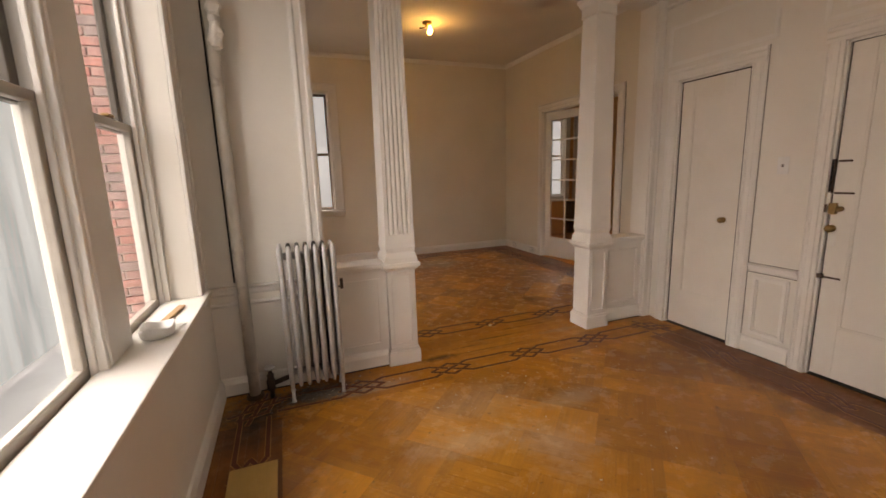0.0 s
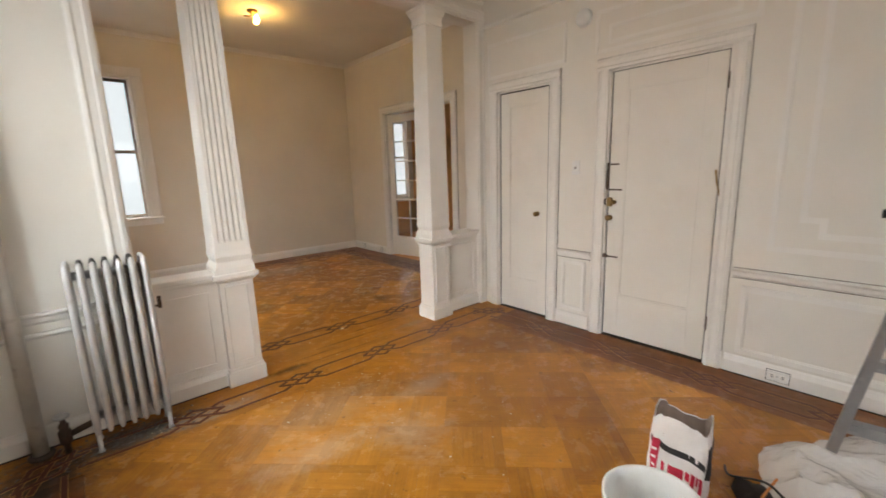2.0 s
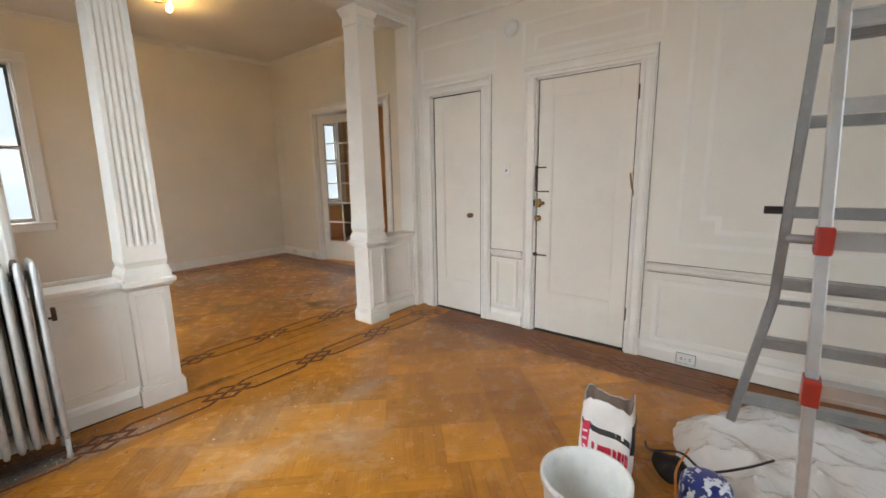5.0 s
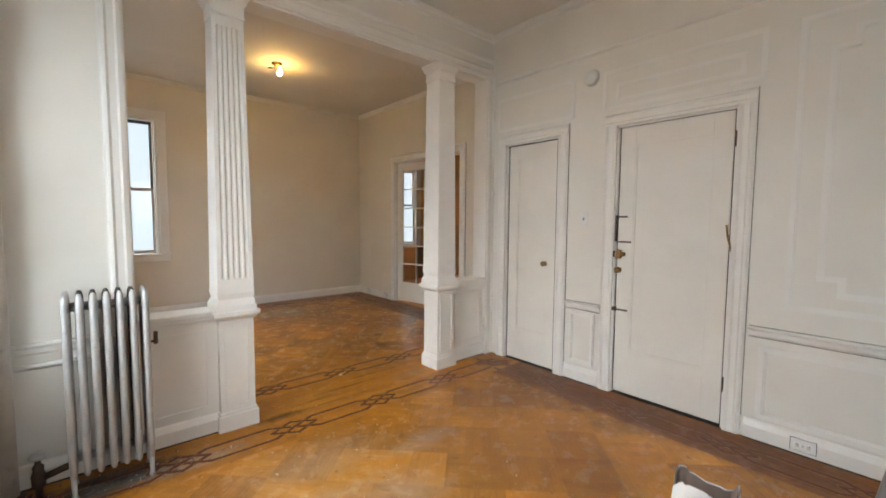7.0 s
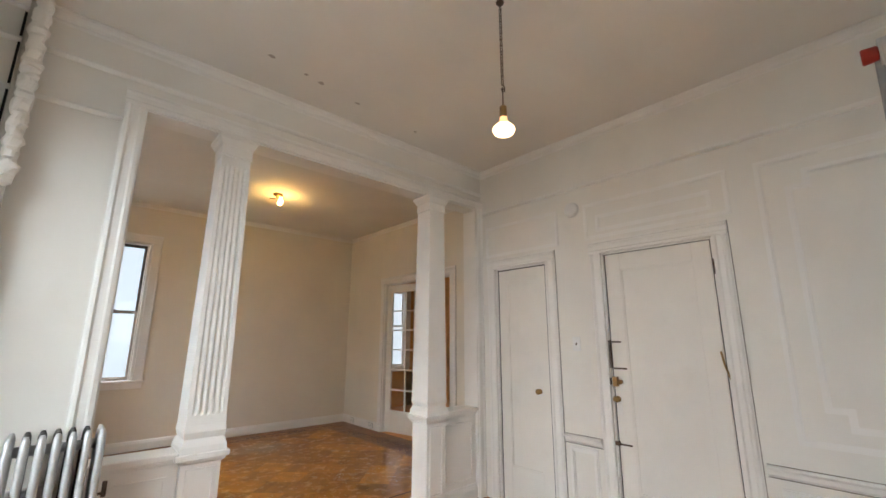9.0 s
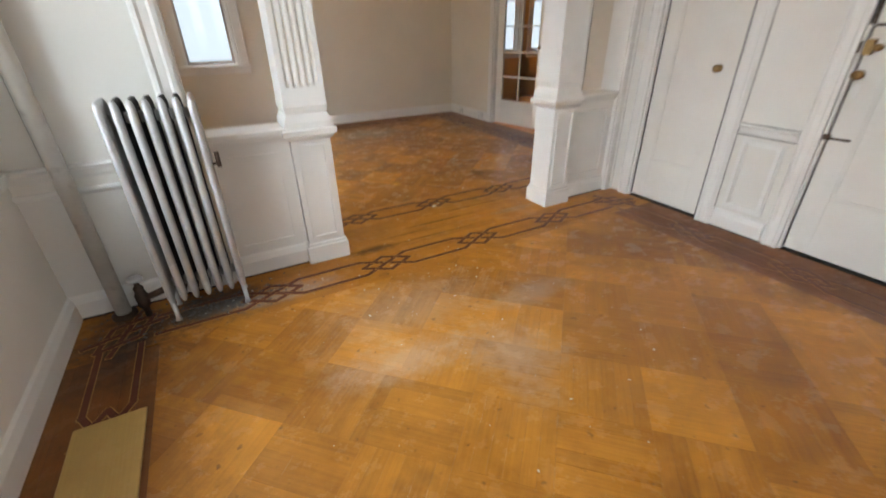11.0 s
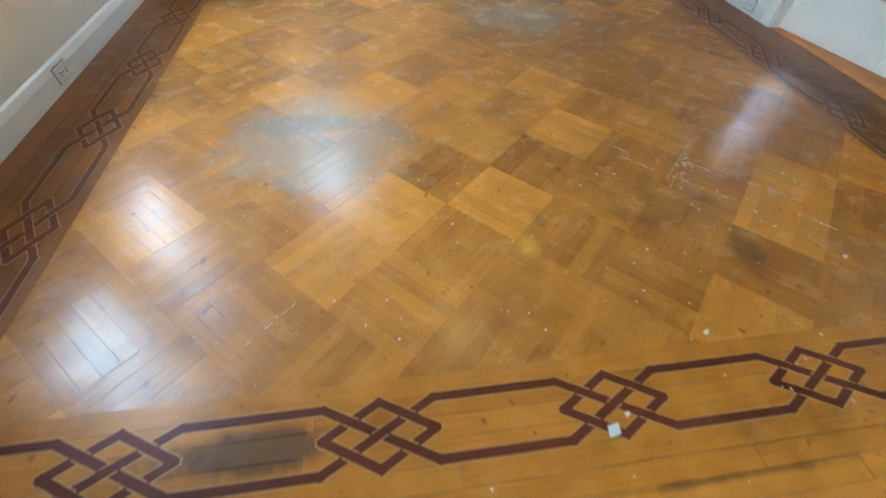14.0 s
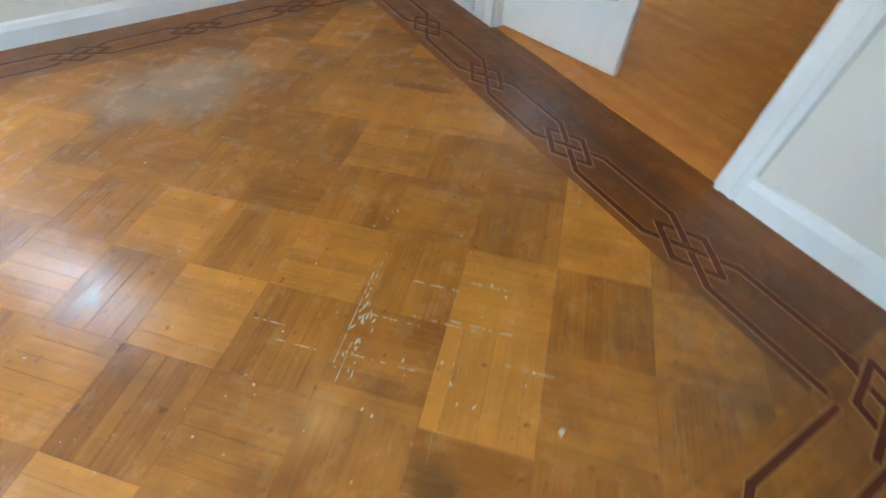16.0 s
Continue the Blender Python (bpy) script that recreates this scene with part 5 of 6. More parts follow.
LP = (1.72, 4.85, ZF)
cl = thing("ceiling_lamp", LP, "bare-bulb ceiling fixture without its shade", "lamp")
part("canopy", lathe([(0.06, 0), (0.06, -0.02), (0.03, -0.035), (0.012, -0.05)], 18), M_BRASS, cl, smooth=True)
bm = bmesh.new()
tube(bm, [(0, 0, -0.03), (-0.03, 0.0, -0.07), (-0.10, 0.0, -0.08)], 0.008, 8)
tube(bm, [(0, 0, -0.03), (0.02, -0.02, -0.08)], 0.008, 8)
part("arm", bm, M_IRON, cl, smooth=True)
M_BULB2 = glowing("warm_bulb_glow", (1.0, 0.55, 0.12), 90)
for dx, dy, dz in ((0.02, -0.03, -0.12), (0.05, 0.03, -0.08)):
    part("bulb", lathe([(0.012, dz + 0.05), (0.016, dz + 0.03), (0.03, dz), (0.028, dz - 0.02), (0.012, dz - 0.034)], 16, dx, dy), M_BULB2, cl, "lit warm bulb", True)
lamp("ceiling_light", "POINT", 10, (1.0, 0.64, 0.22), pose(LP[0] + 0.03, LP[1], LP[2] - 0.22), 0.09)

# ---- ladder ----
LO = Vector((2.1, -0.75, 0))
lad = thing("ladder", LO, "paint-specked aluminium folding ladder with red hinge locks", "ladder")


def rail(pts, w=0.026, d=0.07, mat=M_ALU):
    r = bmesh.new()
    for a, b in zip(pts, pts[1:]):
        bar(r, Vector(a) - LO, Vector(b) - LO, w, d)
    rl = part("rail", bev(r, 0.004, 1), mat, lad)
    f = Vector(pts[0]) - LO
    part("foot", bev(boxes((f.x - 0.042, f.x + 0.042, f.y - 0.02, f.y + 0.02, 0, 0.035)), 0.006), M_DARK, rl, "black rubber foot")
    return rl


def at_z(pts, z):
    for a, b in zip(pts, pts[1:]):
        if a[2] <= z <= b[2]:
            k = (z - a[2]) / (b[2] - a[2])
            return Vector(a).lerp(Vector(b), k) - LO
    return Vector(pts[-1]) - LO


TOP = 2.52
FL = [(2.37, -0.337, 0.015), (2.385, -0.455, 0.73), (2.12, -0.50, TOP)]
FR = [(2.47, -1.00, 0.015), (2.425, -0.93, 0.73), (2.16, -0.90, TOP)]
NL = [(1.72, -0.605, 0.015), (1.80, -0.585, 0.60), (2.06, -0.52, TOP)]
NR = [(1.76, -1.06, 0.015), (1.84, -1.03, 0.60), (2.10, -0.93, TOP)]
for k in (FL, FR):
    rail(k, 0.042, 0.06, M_ALU_SHADE_PIN)
for k in (NL, NR):
    rail(k, 0.038, 0.06)


def rung(pa, pb, z, h, d, mat=M_ALU):
    a, b = at_z(pa, z), at_z(pb, z)
    r = bmesh.new()
    bar(r, a, b, d, h, Vector((1, 0, 0)))
    bar(r, a + Vector((0, 0, h / 2 + 0.003)), b + Vector((0, 0, h / 2 + 0.003)), d * 1.12, 0.005, Vector((1, 0, 0)))
    bar(r, a - Vector((0, 0, h * 0.2)), b - Vector((0, 0, h * 0.2)), d * 1.1, 0.004, Vector((1, 0, 0)))
    return part("rung", r, mat, lad)


for zz in (0.18, 0.50, 0.81, 1.16, 1.55, 1.88, 2.2):
    rung(FL, FR, zz, 0.045, 0.05, M_ALU_SHADE_PIN)
rung(FL, FR, 0.715, 0.018, 0.018, M_ALU_SHADE_PIN)
for zz in (0.555, 1.10, 1.57, 1.87, 2.2):
    rung(NL, NR, zz, 0.058 if zz < 1.2 else 0.048, 0.052)
for pts, s in ((NL, 1), (NR, -1)):
    for zz in (0.55, 1.10):
        c = at_z(pts, zz)
        part("lock_tab", bev(boxes((c.x - 0.046, c.x + 0.046, c.y - 0.027, c.y + 0.027, zz - 0.052, zz + 0.052)), 0.011), M_RED, lad, "red plastic lock")
        if zz > 1:
            lk = bmesh.new()
            tube(lk, [(c.x, c.y - s * 0.03, zz), (c.x, c.y + s * 0.10, zz), (c.x, c.y + s * 0.115, zz)], [0.017, 0.017, 0.008], 12)
            part("lock_pin", lk, M_ALU_SHADE_PIN, lad, smooth=True)
    c = at_z(pts, TOP)
    hb = bmesh.new()
    bmesh.ops.create_cone(hb, cap_ends=True, segments=20, radius1=0.055, radius2=0.055, depth=0.05, matrix=Matrix.Translation((c.x + 0.03, c.y, TOP)) @ Matrix.Rotation(radians(90), 4, "X"))
    hinge = part("hinge", bev(hb, 0.004, 1), M_ALU, lad, "aluminium folding hinge")
    kb = bmesh.new()
    bmesh.ops.create_cone(kb, cap_ends=True, segments=18, radius1=0.034, radius2=0.030, depth=0.05, matrix=Matrix.Translation((c.x + 0.03, c.y + s * 0.05, TOP)) @ Matrix.Rotation(radians(90), 4, "X"))
    part("knob", bev(kb, 0.005, 1), M_RED, hinge, "red hinge release knob")
pin = bmesh.new()
c = at_z(FL, 1.17)
tube(pin, [c + Vector((0, 0.09, 0)), c + Vector((0, -0.05, 0))], 0.018, 12)
part("lock_pin", pin, M_DARK, lad, "dark locking pin", True)

# ---- bag, bucket, plastic sheet, jars ----
M_PAPER = material("white_paper_bag", (0.84, 0.83, 0.81), 0.75, tone=0.12, scale=9, fine=80, bump=0.35)
M_PAPERIN = material("kraft_paper", (0.26, 0.19, 0.15), 0.8, tone=0.25, scale=12, bump=0.4)
M_PRED = material("red_print", (0.60, 0.025, 0.07), 0.7, tone=0.2, scale=20)
M_PBLK = material("black_print", (0.03, 0.03, 0.032), 0.7, tone=0.3, scale=20)
bag = thing("plaster_bag", (1.60, 0.07, 0), "torn open white paper plaster bag with red and black print", "bag")
bag.rotation_euler = (0, 0, radians(-78))
rr = random.Random(12)


def bag_pt(u, z, grow=0.0):
    """Around the bag at angle u."""
    hx, hy = 0.105 + grow, 0.075 + grow
    hx, hy = hx * (1 + 0.06 * math.sin(z * 9)), hy * (1 + 0.10 * math.sin(z * 11 + 1))
    c, s = math.cos(u), math.sin(u)
    p = 0.42
    x, y = hx * math.copysign(abs(c) ** p, c), hy * math.copysign(abs(s) ** p, s)
    cr = 0.006 * math.sin(7 * u + 20 * z) + 0.004 * math.sin(13 * u - 31 * z)
    return (x * (1 + cr * 4), y * (1 + cr * 5), z)


NB = 48
rim = [0.375 + 0.024 * math.sin(3 * 2 * math.pi * i / NB + 1) + 0.012 * noise.noise(Vector((i * 0.9, 0, 0))) + rr.uniform(-0.004, 0.004) for i in range(NB)]
bm = bmesh.new()
rings = []
for k in range(15):
    rings.append([bag_pt(2 * math.pi * i / NB, rim[i] * k / 14) for i in range(NB)])
inner = []
for k in range(5):
    inner.append([(p[0] * 0.95, p[1] * 0.92, rim[i] - 0.002 - 0.03 * k) for i, p in enumerate([bag_pt(2 * math.pi * i / NB, rim[i]) for i in range(NB)])])
loft(bm, rings, caps=False)
part("bag_body", bm, M_PAPER, bag, smooth=True)
bm = bmesh.new()
loft(bm, inner, caps=False)
part("bag_lining", bm, M_PAPERIN, bag, "brown kraft paper lining", True)
bm = bmesh.new()
loft(bm, [circle(0.095, 20, 0.25), circle(0.05, 20, 0.28), circle(0.003, 20, 0.285)])
bmesh.ops.scale(bm, vec=(1, 0.6, 1), verts=bm.verts)
part("plaster", bm, M_PAPERIN, bag, "grey-brown powder")


def patch(name, u0, u1, za, zb, mat, label="", slant=0.0):
    bm = bmesh.new()
    nu, nz = 8, 8
    loft(bm, [[bag_pt(u0 + (u1 - u0) * i / nu, z0 + slant * i / nu, 0.003) for i in range(nu + 1)] for z0 in [za + (zb - za) * j / nz for j in range(nz + 1)]], close=False, caps=False)
    return part(name, bm, mat, bag, label, True)


D = 2 * math.pi
patch("red_band", 3.97, 4.40, 0.10, 0.285, M_PRED, "red printed panel")
patch("black_band", 3.85, 3.99, 0.27, 0.297, M_PBLK, "black printed stripe", -0.008)
patch("black_band", 4.40, 5.46, 0.252, 0.28, M_PBLK, "black printed stripe", -0.055)
patch("black_panel", 5.56, 6.7, 0.165, 0.30, M_PBLK, "black printed side panel")
patch("red_print", 4.52, 4.60, 0.095, 0.20, M_PRED, "unreadable red print", -0.01)
for u0, u1, za, zb in ((4.66, 4.74, 0.12, 0.19), (4.76, 4.83, 0.15, 0.185), (4.86, 4.98, 0.115, 0.185), (5.02, 5.10, 0.14, 0.18), (5.14, 5.30, 0.11, 0.175), (4.66, 4.80, 0.06, 0.105), (4.84, 5.00, 0.055, 0.10), (5.04, 5.40, 0.05, 0.095)):
    patch("red_print", u0, u1, za, zb, M_PRED, "unreadable red print", -0.008)
for k in range(4):
    patch("white_mark", 4.06, 4.30, 0.13 + 0.035 * k, 0.141 + 0.035 * k, M_PAPER, "small pale mark", -0.004).location = (0, -0.001, 0)
patch("white_mark", 4.78, 5.02, 0.243, 0.262, M_PAPER, "small pale mark", -0.012)

bk = thing("bucket", (1.115, -0.005, 0), "white plastic plastering bucket smeared with dry plaster", "bucket")
M_BUCKET = material("smeared_bucket_plastic", (0.74, 0.74, 0.72), 0.45, tone=0.12, scale=10, fine=60, bump=0.25, spots=0.4, spot_color=(0.6, 0.58, 0.56))
part("body", lathe([(0.115, 0), (0.118, 0.005), (0.142, 0.32), (0.152, 0.322), (0.152, 0.342), (0.147, 0.345), (0.140, 0.342), (0.134, 0.31), (0.112, 0.06), (0.02, 0.05)], 40), M_BUCKET, bk, smooth=True)
bm = bmesh.new()
tube(bm, [(0.155 * math.cos(a), 0.155 * math.sin(a), 0.30 - 0.14 * math.sin(a - 3.3) if math.sin(a - 3.3) > 0 else 0.30) for a in [3.3 + math.pi * k / 16 for k in range(17)]], 0.003, 6)
part("handle", bm, M_IRON, bk, "thin wire handle")

M_FILM = bpy.data.materials.new("plastic_film")
M_FILM.use_nodes = True
fb = M_FILM.node_tree.nodes["Principled BSDF"]
fb.inputs["Base Color"].default_value = (0.90, 0.90, 0.89, 1)
fb.inputs["Roughness"].default_value = 0.16
fb.inputs["Alpha"].default_value = 0.74

# crumpled dust sheet: a rounded, folded heap
sheet = bmesh.new()
NR_, NT = 46, 120
rows_ = []
for i in range(NR_):
    row = []
    for k in range(NT):
        a = 2 * math.pi * k / NT
        u = i / (NR_ - 1)
        edge = 0.58 * (1 + 0.16 * noise.noise(Vector((math.cos(a) * 1.7, math.sin(a) * 1.7, 2.2))) + 0.05 * noise.noise(Vector((math.cos(a) * 7, math.sin(a) * 7, 5.0))))
        x, y = u * edge * math.cos(a) * 1.0, u * edge * math.sin(a) * 1.06
        r1 = 1 - abs(noise.noise(Vector((x * 4.2, y * 4.2, 1.3)))) * 2
        r2 = 1 - abs(noise.noise(Vector((x * 8.0, y * 8.0, 4.7)))) * 2
        r3 = 1 - abs(noise.noise(Vector((x * 27.0, y * 27.0, 8.1)))) * 2
        fall = min(1, (1 - u) * 5.0)
        h = 0.010 + fall * (0.015 + 0.055 * max(0, r1)) + (0.2 + 0.8 * fall) * (0.026 * max(0, r2) + 0.003 * max(0, r3))
        jx, jy = 0.003 * noise.noise(Vector((x * 60, y * 60, 3))), 0.002 * noise.noise(Vector((x * 45, y * 45, 9)))
        row.append(sheet.verts.new((2.13 + x + 0.014 * r2 + jx, -0.76 + y + 0.02 * r1 + jy, max(0.004, h * 0.92 + jy))))
    rows_.append(row)
for i in range(NR_ - 1):
    for k in range(NT):
        sheet.faces.new((rows_[i][k], rows_[i][(k + 1) % NT], rows_[i + 1][(k + 1) % NT], rows_[i + 1][k]))
solid("plastic_sheet", sheet, M_FILM, "crumpled translucent plastic dust sheet on the floor", "dust sheet", smooth=False)

# jar with a blue mottled wrap, bottle, cords, dark tool bag
M_BLUE = material("mottled_blue_wrap", (0.015, 0.03, 0.20), 0.35, tone=0.2, scale=14, fine=60, bump=0.1, spots=0.95, spot_color=(0.72, 0.74, 0.78), cut=0.53)
M_PALEB = material("pale_blue_plastic", (0.50, 0.66, 0.80), 0.35, tone=0.1, scale=12, bump=0.05)
M_ORANGE = material("orange_cord", (0.62, 0.20, 0.03), 0.5, tone=0.1, scale=20, bump=0.05)
M_CLOTH = material("dark_cloth", (0.022, 0.018, 0.017), 0.85, tone=0.4, scale=16, fine=200, bump=0.4)
jar = thing("paint_jar", (1.585, -0.315, 0), "round white tub with a blue and white mottled wrap", "tub")
part("tub", lathe([(0.064, 0), (0.068, 0.006), (0.070, 0.11), (0.066, 0.115)], 28), M_PLASTW, jar, smooth=True)
part("wrap", lathe([(0.0705, 0.012), (0.072, 0.015), (0.0725, 0.125), (0.071, 0.15), (0.064, 0.168), (0.045, 0.176), (0.004, 0.178)], 28), M_BLUE, jar, "blue wrap with white blots", True)
jar.scale = (1.25, 1.25, 1.0)
btl = thing("plastic_bottle", (1.50, -0.275, 0), "small pale blue plastic bottle", "bottle")
part("body", lathe([(0.026, 0), (0.029, 0.006), (0.029, 0.10), (0.022, 0.118), (0.010, 0.126)], 20), M_PALEB, btl, smooth=True)
part("cap", lathe([(0.011, 0.126), (0.012, 0.128), (0.012, 0.146), (0.010, 0.148)], 16), M_PLASTW, btl, smooth=True)
bm = bmesh.new()
loft(bm, [[(math.copysign(abs(math.cos(q)) ** 0.6, math.cos(q)) * rx * (1 + 0.05 * math.sin(5 * q)), math.copysign(abs(math.sin(q)) ** 0.6, math.sin(q)) * ry, zz + 0.01 * math.sin(3 * q) * (zz > 0.02)) for q in [2 * math.pi * k / 36 for k in range(36)]] for rx, ry, zz in ((0.085, 0.06, 0.0), (0.09, 0.065, 0.012), (0.085, 0.06, 0.035), (0.05, 0.04, 0.05), (0.02, 0.015, 0.052))])
tb = solid("tool_bag", bm, M_CLOTH, "limp dark cloth tool bag behind the tub", "bag", smooth=True)
tb.location, tb.rotation_euler = (1.80, -0.16, 0), (0, 0, radians(35))


def cord(name, pts, r, mat, label):
    fine_ = []
    P = [Vector(p) for p in pts]
    for i in range(len(P) - 1):
        p0, p1, p2, p3 = P[max(i - 1, 0)], P[i], P[i + 1], P[min(i + 2, len(P) - 1)]
        for k in range(8):
            t = k / 8
            fine_.append(0.5 * ((2 * p1) + (p2 - p0) * t + (2 * p0 - 5 * p1 + 4 * p2 - p3) * t * t + (3 * p1 - p0 - 3 * p2 + p3) * t ** 3))
    fine_.append(P[-1])
    bm = bmesh.new()
    tube(bm, fine_, r, 8)
    return solid(name, bm, mat, label, "cord", smooth=True)


cord("power_cord", [(1.95, -0.02, 0.006), (1.86, -0.06, 0.03), (1.75, -0.20, 0.14), (1.70, -0.30, 0.13), (1.78, -0.42, 0.15), (1.95, -0.52, 0.13)], 0.005, M_PBLK, "black power cord looping over the dust sheet")
cord("extension_cord", [(1.85, -0.22, 0.11), (1.70, -0.20, 0.10), (1.60, -0.21, 0.10), (1.53, -0.23, 0.05), (1.52, -0.24, 0.005), (1.58, -0.43, 0.006), (1.9, -0.5, 0.05)], 0.005, M_ORANGE, "orange extension cord beside the tub")

# ---- wall fittings ----
det = thing("smoke_detector", (XR, 1.395, 2.52), "round white smoke detector above the doors", "smoke detector")
for nm, prof in (("base", [(0.066, 0), (0.068, 0.004), (0.066, 0.014)]), ("cover", [(0.062, 0.0141), (0.062, 0.026), (0.054, 0.036), (0.02, 0.040), (0.003, 0.0405)])):
    bm = lathe(prof, 32)
    bmesh.ops.transform(bm, matrix=Matrix.Rotation(radians(-90), 4, "Y"), verts=bm.verts)
    part(nm, bm, M_PLASTW, det, smooth=True)


def outlet(name, at, turn, label, slots=True, w=0.115, h=0.07):
    """Plate lying on a wall: local x along the wall, -y into the room."""
    t = thing(name, at, label, "outlet")
    t.rotation_euler = (0, 0, turn)
    if slots:
        part("back_rim", boxes((-w / 2 - 0.003, w / 2 + 0.003, -0.002, 0.0, -h / 2 - 0.003, h / 2 + 0.003)), M_DARK, t, "dark outline behind the plate")
    part("plate", bev(boxes((-w / 2, w / 2, -0.006, 0, -h / 2, h / 2)), 0.002), M_PLASTW, t)
    if slots:
        for s in (-1, 1):
            part("socket", bev(boxes((s * 0.026 - 0.016, s * 0.026 + 0.016, -0.0085, -0.006, -0.016, 0.016)), 0.001, 1), M_TRIM, t)
            part("slot", boxes((s * 0.026 - 0.007, s * 0.026 + 0.007, -0.0095, -0.0086, 0.004, 0.008), (s * 0.026 - 0.007, s * 0.026 + 0.007, -0.0095, -0.0086, -0.008, -0.004)), M_DARK, t)
        part("screw", boxes((-0.003, 0.003, -0.0075, -0.006, -0.003, 0.003)), M_IRON, t)
    else:
        part("toggle", bev(boxes((-0.004, 0.004, -0.014, -0.006, -0.010, 0.008)), 0.001, 1), M_IRON, t, "dark toggle")
    return t


outlet("wall_outlet", (XR - 0.022, -0.03, 0.062), radians(-90), "white electrical outlet set in the baseboard")
outlet("light_switch", (XR, 1.43, 1.385), radians(-90), "painted-over light switch plate between the doors", False, 0.07, 0.115)
outlet("wall_outlet", (XLF + 0.022, 4.80, 0.066), radians(90), "white outlet on the far room's baseboard")
outlet("wall_outlet", (XRF - 0.022, 6.20, 0.062), radians(-90), "small white outlet on the far baseboard")
outlet("wall_outlet", (XRF - 0.022, 5.62, 0.062), radians(-90), "small white outlet on the far baseboard")

# ---- on the window sill ----
SZ = WZ0 + 0.036
st = bmesh.new()
bar(st, (-0.715, 1.72, SZ + 0.008), (-0.69, 1.96, SZ + 0.008), 0.030, 0.012, Vector((1, 0, 0)))
M_SHIM = wood("bare_wood", (0.34, 0.20, 0.10), (0.56, 0.38, 0.22), angle=radians(90), rough=0.6, coat=0.0, haze=False)
solid("wood_shim", bev(st, 0.001, 1), M_SHIM, "thin bare wooden shim on the window sill", "wood strip")
dish = lathe([(0.036, 0), (0.044, 0.004), (0.048, 0.030), (0.046, 0.036), (0.041, 0.034), (0.036, 0.010), (0.004, 0.006)], 28)
for v in dish.verts:
    v.co.y *= 1.25
    v.co.z += 0.006 * math.sin(3 * math.atan2(v.co.y, v.co.x)) * (v.co.z > 0.02)
dd_ = solid("plastic_dish", dish, M_PLASTW, "small squashed white plastic dish on the sill", "dish", smooth=True)
dd_.location, dd_.scale = (-0.70, 1.56, SZ + 0.001), (1.35, 1.35, 1.25)
pp = bmesh.new()
for k in range(7):
    pp.verts.new((0.05 * k / 6 - 0.02, 0.03 * math.sin(k * 1.3) * 0.4, 0.004 + 0.006 * abs(math.sin(k * 2.1))))
    pp.verts.new((0.05 * k / 6 - 0.015, 0.035 + 0.01 * math.sin(k * 2.0), 0.003 + 0.004 * abs(math.cos(k))))
pp.verts.ensure_lookup_table()
for k in range(6):
    pp.faces.new((pp.verts[2 * k], pp.verts[2 * k + 2], pp.verts[2 * k + 3], pp.verts[2 * k + 1]))
ps = solid("paper_scrap", pp, M_PLASTW, "curled white scrap of masking paper on the sill", "paper")
ps.location = (-0.65, 1.64, SZ + 0.001)
so = ps.modifiers.new("thick", "SOLIDIFY")
so.thickness = 0.0012

# ---- paint chips, plaster residue and grime on the floor ----
M_CHIP = material("white_paint_chip", (0.66, 0.63, 0.58), 0.7, tone=0.1, scale=40, bump=0.1)
M_RESID = material("grey_white_residue", (0.60, 0.56, 0.50), 0.75, tone=0.2, scale=60, bump=0.1)
rr = random.Random(21)
bm = bmesh.new()


def chip(bm, x, y, r, z=0.0012, stretch=1.0, turn=0.0):
    n = rr.randint(4, 7)
    a0 = rr.random() * 6.28
    pts = []
    for k in range(n):
        q = a0 + 6.28 * k / n
        rad_ = r * rr.uniform(0.55, 1.1)
        u, v = rad_ * math.cos(q) * stretch, rad_ * math.sin(q)
        pts.append((x + u * math.cos(turn) - v * math.sin(turn), y + u * math.sin(turn) + v * math.cos(turn)))
    top = [bm.verts.new((p[0], p[1], z + rr.uniform(0.0002, 0.0012))) for p in pts]
    low = [bm.verts.new((p[0], p[1], 0.0)) for p in pts]
    bm.faces.new(top)
    for k in range(n):
        bm.faces.new((top[k], low[k], low[(k + 1) % n], top[(k + 1) % n]))


for cx, cy, sx, sy, n, rmax in ((0.9, 2.0, 0.7, 0.5, 90, 0.005), (1.5, 3.3, 1.2, 0.5, 100, 0.005), (2.3, 3.9, 0.6, 0.6, 70, 0.005), (1.0, 4.0, 0.6, 0.6, 60, 0.004), (0.2, 2.25, 0.35, 0.12, 50, 0.005), (1.2, 1.2, 1.0, 0.8, 70, 0.005), (2.6, 5.0, 0.7, 0.8, 40, 0.006)):
    for _ in range(n):
        x, y = rr.gauss(cx, sx * 0.6), rr.gauss(cy, sy * 0.6)
        if not (XLF + 0.05 < x < XR - 0.1 and y < YF - 0.1) or (2.38 < y < 2.7 and (x < 0.75 or x > 2.2)):
            continue
        chip(bm, x, y, rmax * (0.15 + 0.85 * rr.random() ** 2.8), stretch=rr.uniform(1, 2.2), turn=rr.random() * 6)
chips = solid("paint_chips", bm, M_CHIP, "scattered white paint chips on the parquet", "debris", "stuff")
for x, y, r in ((1.525, 2.865, 0.022), (1.935, 3.105, 0.012), (2.64, 3.34, 0.011), (1.58, 2.90, 0.008)):
    b_ = bmesh.new()
    chip(b_, x, y, r, 0.002, 1.5, 0.6)
    solid("paint_flake", b_, M_CHIP, "larger flake of white paint lying on the floor", "debris")
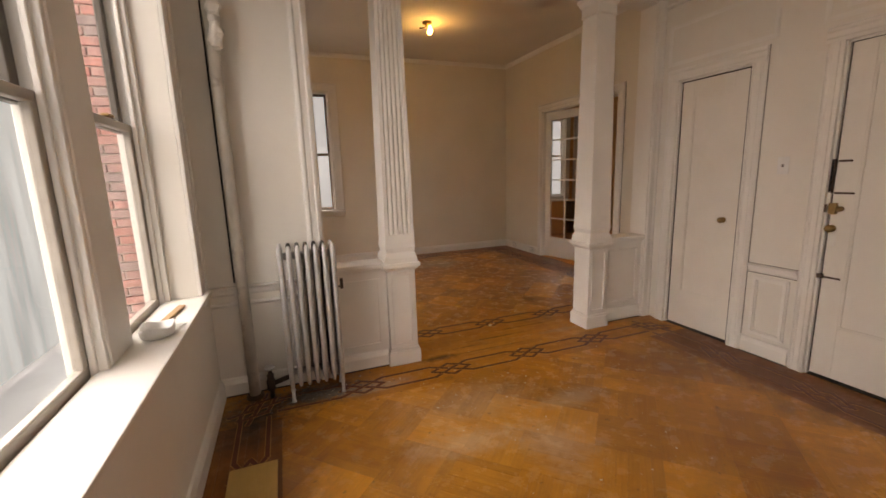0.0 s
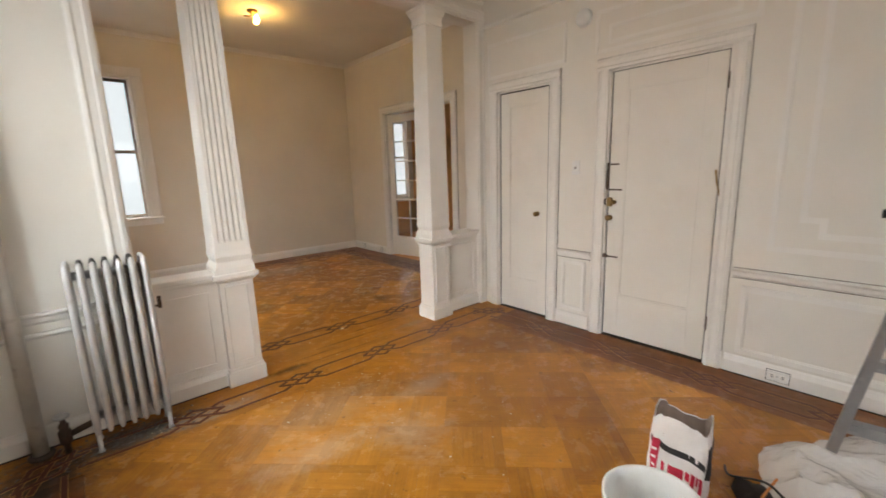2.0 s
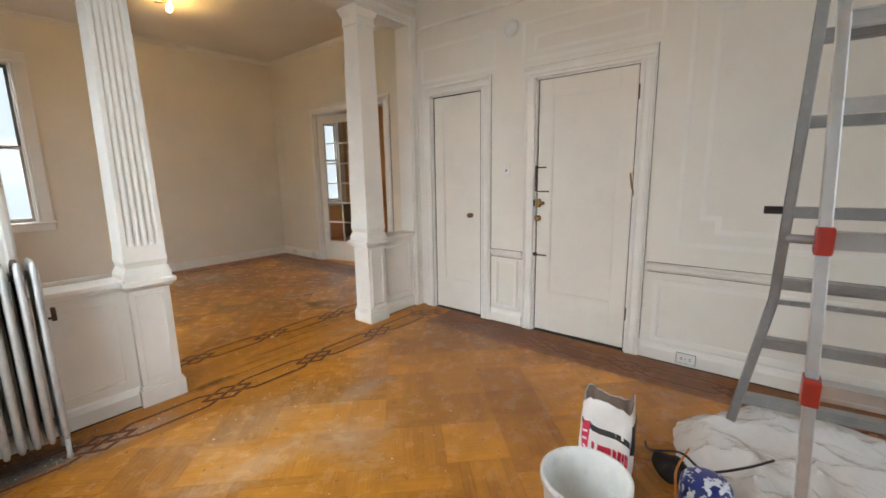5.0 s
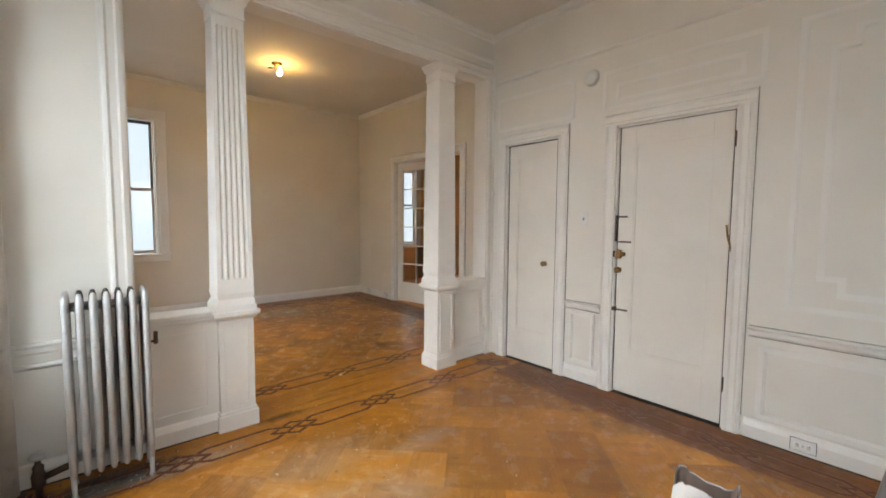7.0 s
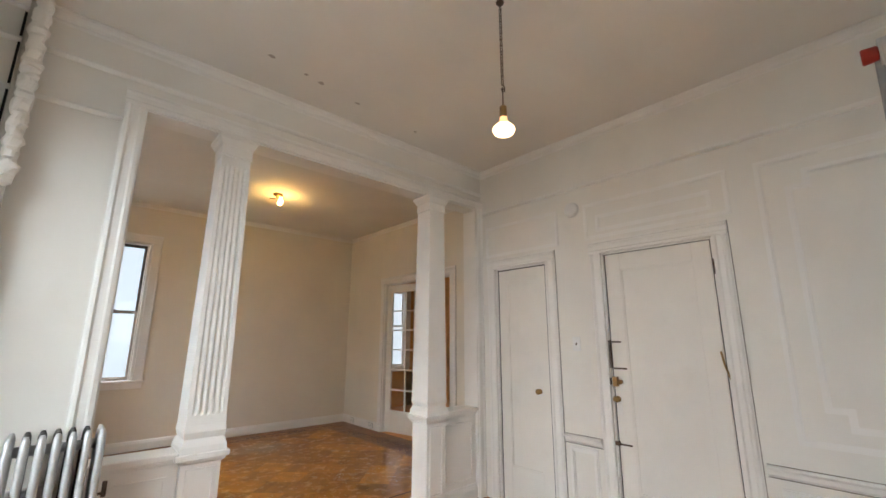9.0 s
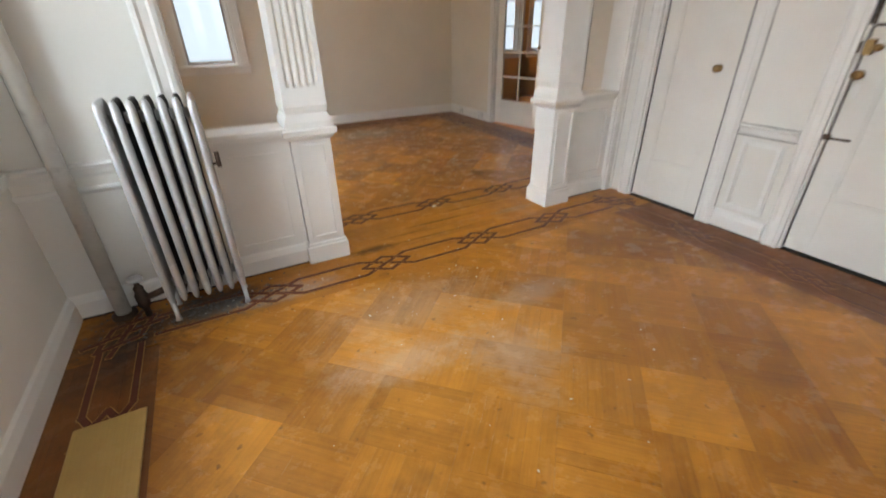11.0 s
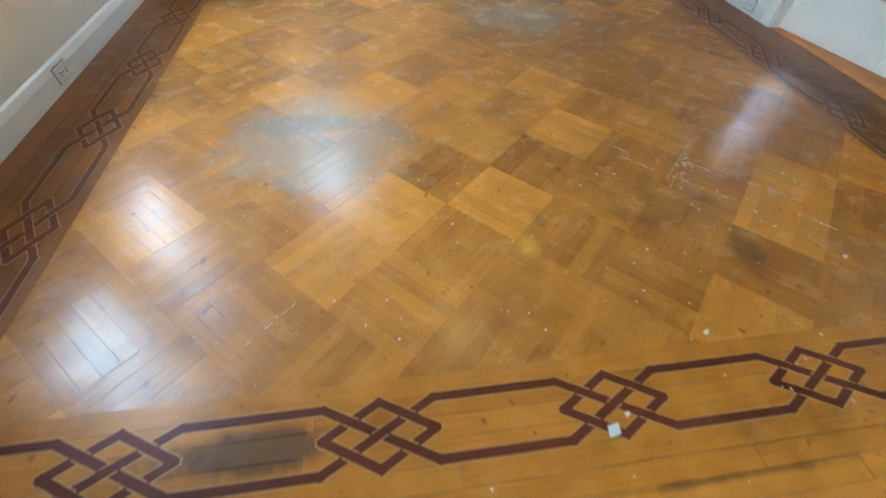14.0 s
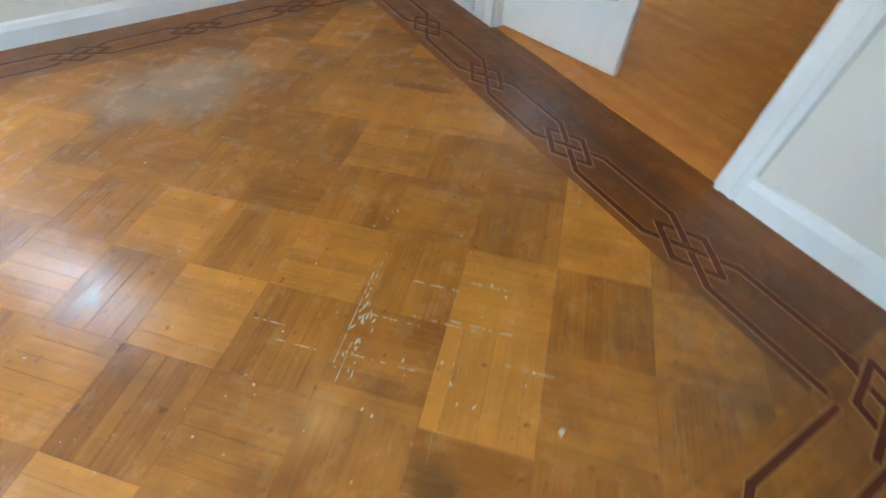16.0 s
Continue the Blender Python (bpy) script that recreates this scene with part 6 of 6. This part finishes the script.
# residue stuck in the joints, running with the slats
bm = bmesh.new()
for x, y, ln, turn in ((2.20, 3.80, 0.16, 45), (2.26, 3.90, 0.20, 45), (2.34, 3.98, 0.22, 45), (2.44, 4.06, 0.16, 45), (2.30, 3.76, 0.20, 135), (2.40, 3.86, 0.16, 135), (2.52, 3.78, 0.22, 135), (2.62, 3.70, 0.16, 135), (2.10, 3.94, 0.14, 135), (2.56, 3.92, 0.18, 135), (2.72, 3.82, 0.16, 135), (2.05, 4.06, 0.12, 135), (2.66, 3.52, 0.14, 135), (0.62, 3.30, 0.18, 45), (0.45, 3.40, 0.14, 45)):
    k = 0.0
    while k < ln:
        s = rr.uniform(0.01, 0.035)
        q = radians(turn)
        chip(bm, x + (k - ln / 2) * math.cos(q), y + (k - ln / 2) * math.sin(q), 0.0020 * rr.uniform(0.5, 1.1), 0.0008, s / 0.0028, q + rr.gauss(0, 0.02))
        k += s * rr.uniform(0.7, 1.9)
for _ in range(30):
    k = rr.uniform(-0.11, 0.11)
    chip(bm, 2.27 + k * 0.7 + rr.gauss(0, 0.018), 3.86 + k * 0.7 + rr.gauss(0, 0.018), rr.uniform(0.0015, 0.0036), 0.0008, rr.uniform(2, 6), radians(45) + rr.gauss(0, 0.25))
solid("plaster_residue", bm, M_RESID, "white plaster residue stuck in the parquet joints", "debris", "stuff")
# dust and grit round the radiator
M_GRIT = material("grey_grit", (0.13, 0.125, 0.12), 0.9, tone=0.4, scale=40, bump=0.3)
bm = bmesh.new()
for _ in range(420):
    x, y = rr.gauss(-0.1, 0.22), rr.gauss(2.28, 0.07)
    if XL + 0.03 < x < 0.4 and y < 2.43:
        chip(bm, x, y, rr.uniform(0.002, 0.008), 0.001, rr.uniform(1, 2), rr.random() * 6)
solid("floor_grit", bm, M_GRIT, "grey dust and grit under the radiator", "debris", "stuff")
# loose pale parquet piece by the window wall
bm = boxes((-0.53, -0.31, 1.02, 1.66, 0.0006, 0.010))
M_PALE = wood("pale_loose_board", (0.40, 0.24, 0.07), (0.62, 0.42, 0.14), angle=radians(90), haze=False)
solid("loose_board", bev(bm, 0.002, 1), M_PALE, "pale yellow loose board on the floor by the window wall", "board")
# peeling spots on the ceiling
bm = bmesh.new()
for x, y, r in ((0.62, 2.05, 0.020), (0.86, 2.08, 0.014), (0.98, 2.10, 0.020), (1.3, 2.15, 0.016), (1.9, 2.2, 0.014)):
    n = 9
    vs = [bm.verts.new((x + r * rr.uniform(0.5, 1.2) * math.cos(6.28 * k / n) * 1.6, y + r * rr.uniform(0.5, 1.0) * math.sin(6.28 * k / n), ZC - 0.0015)) for k in range(n)]
    bm.faces.new(vs[::-1])
solid("ceiling_flakes", bm, M_SASH, "small dark peeled spots on the ceiling", "peeling paint", "stuff")
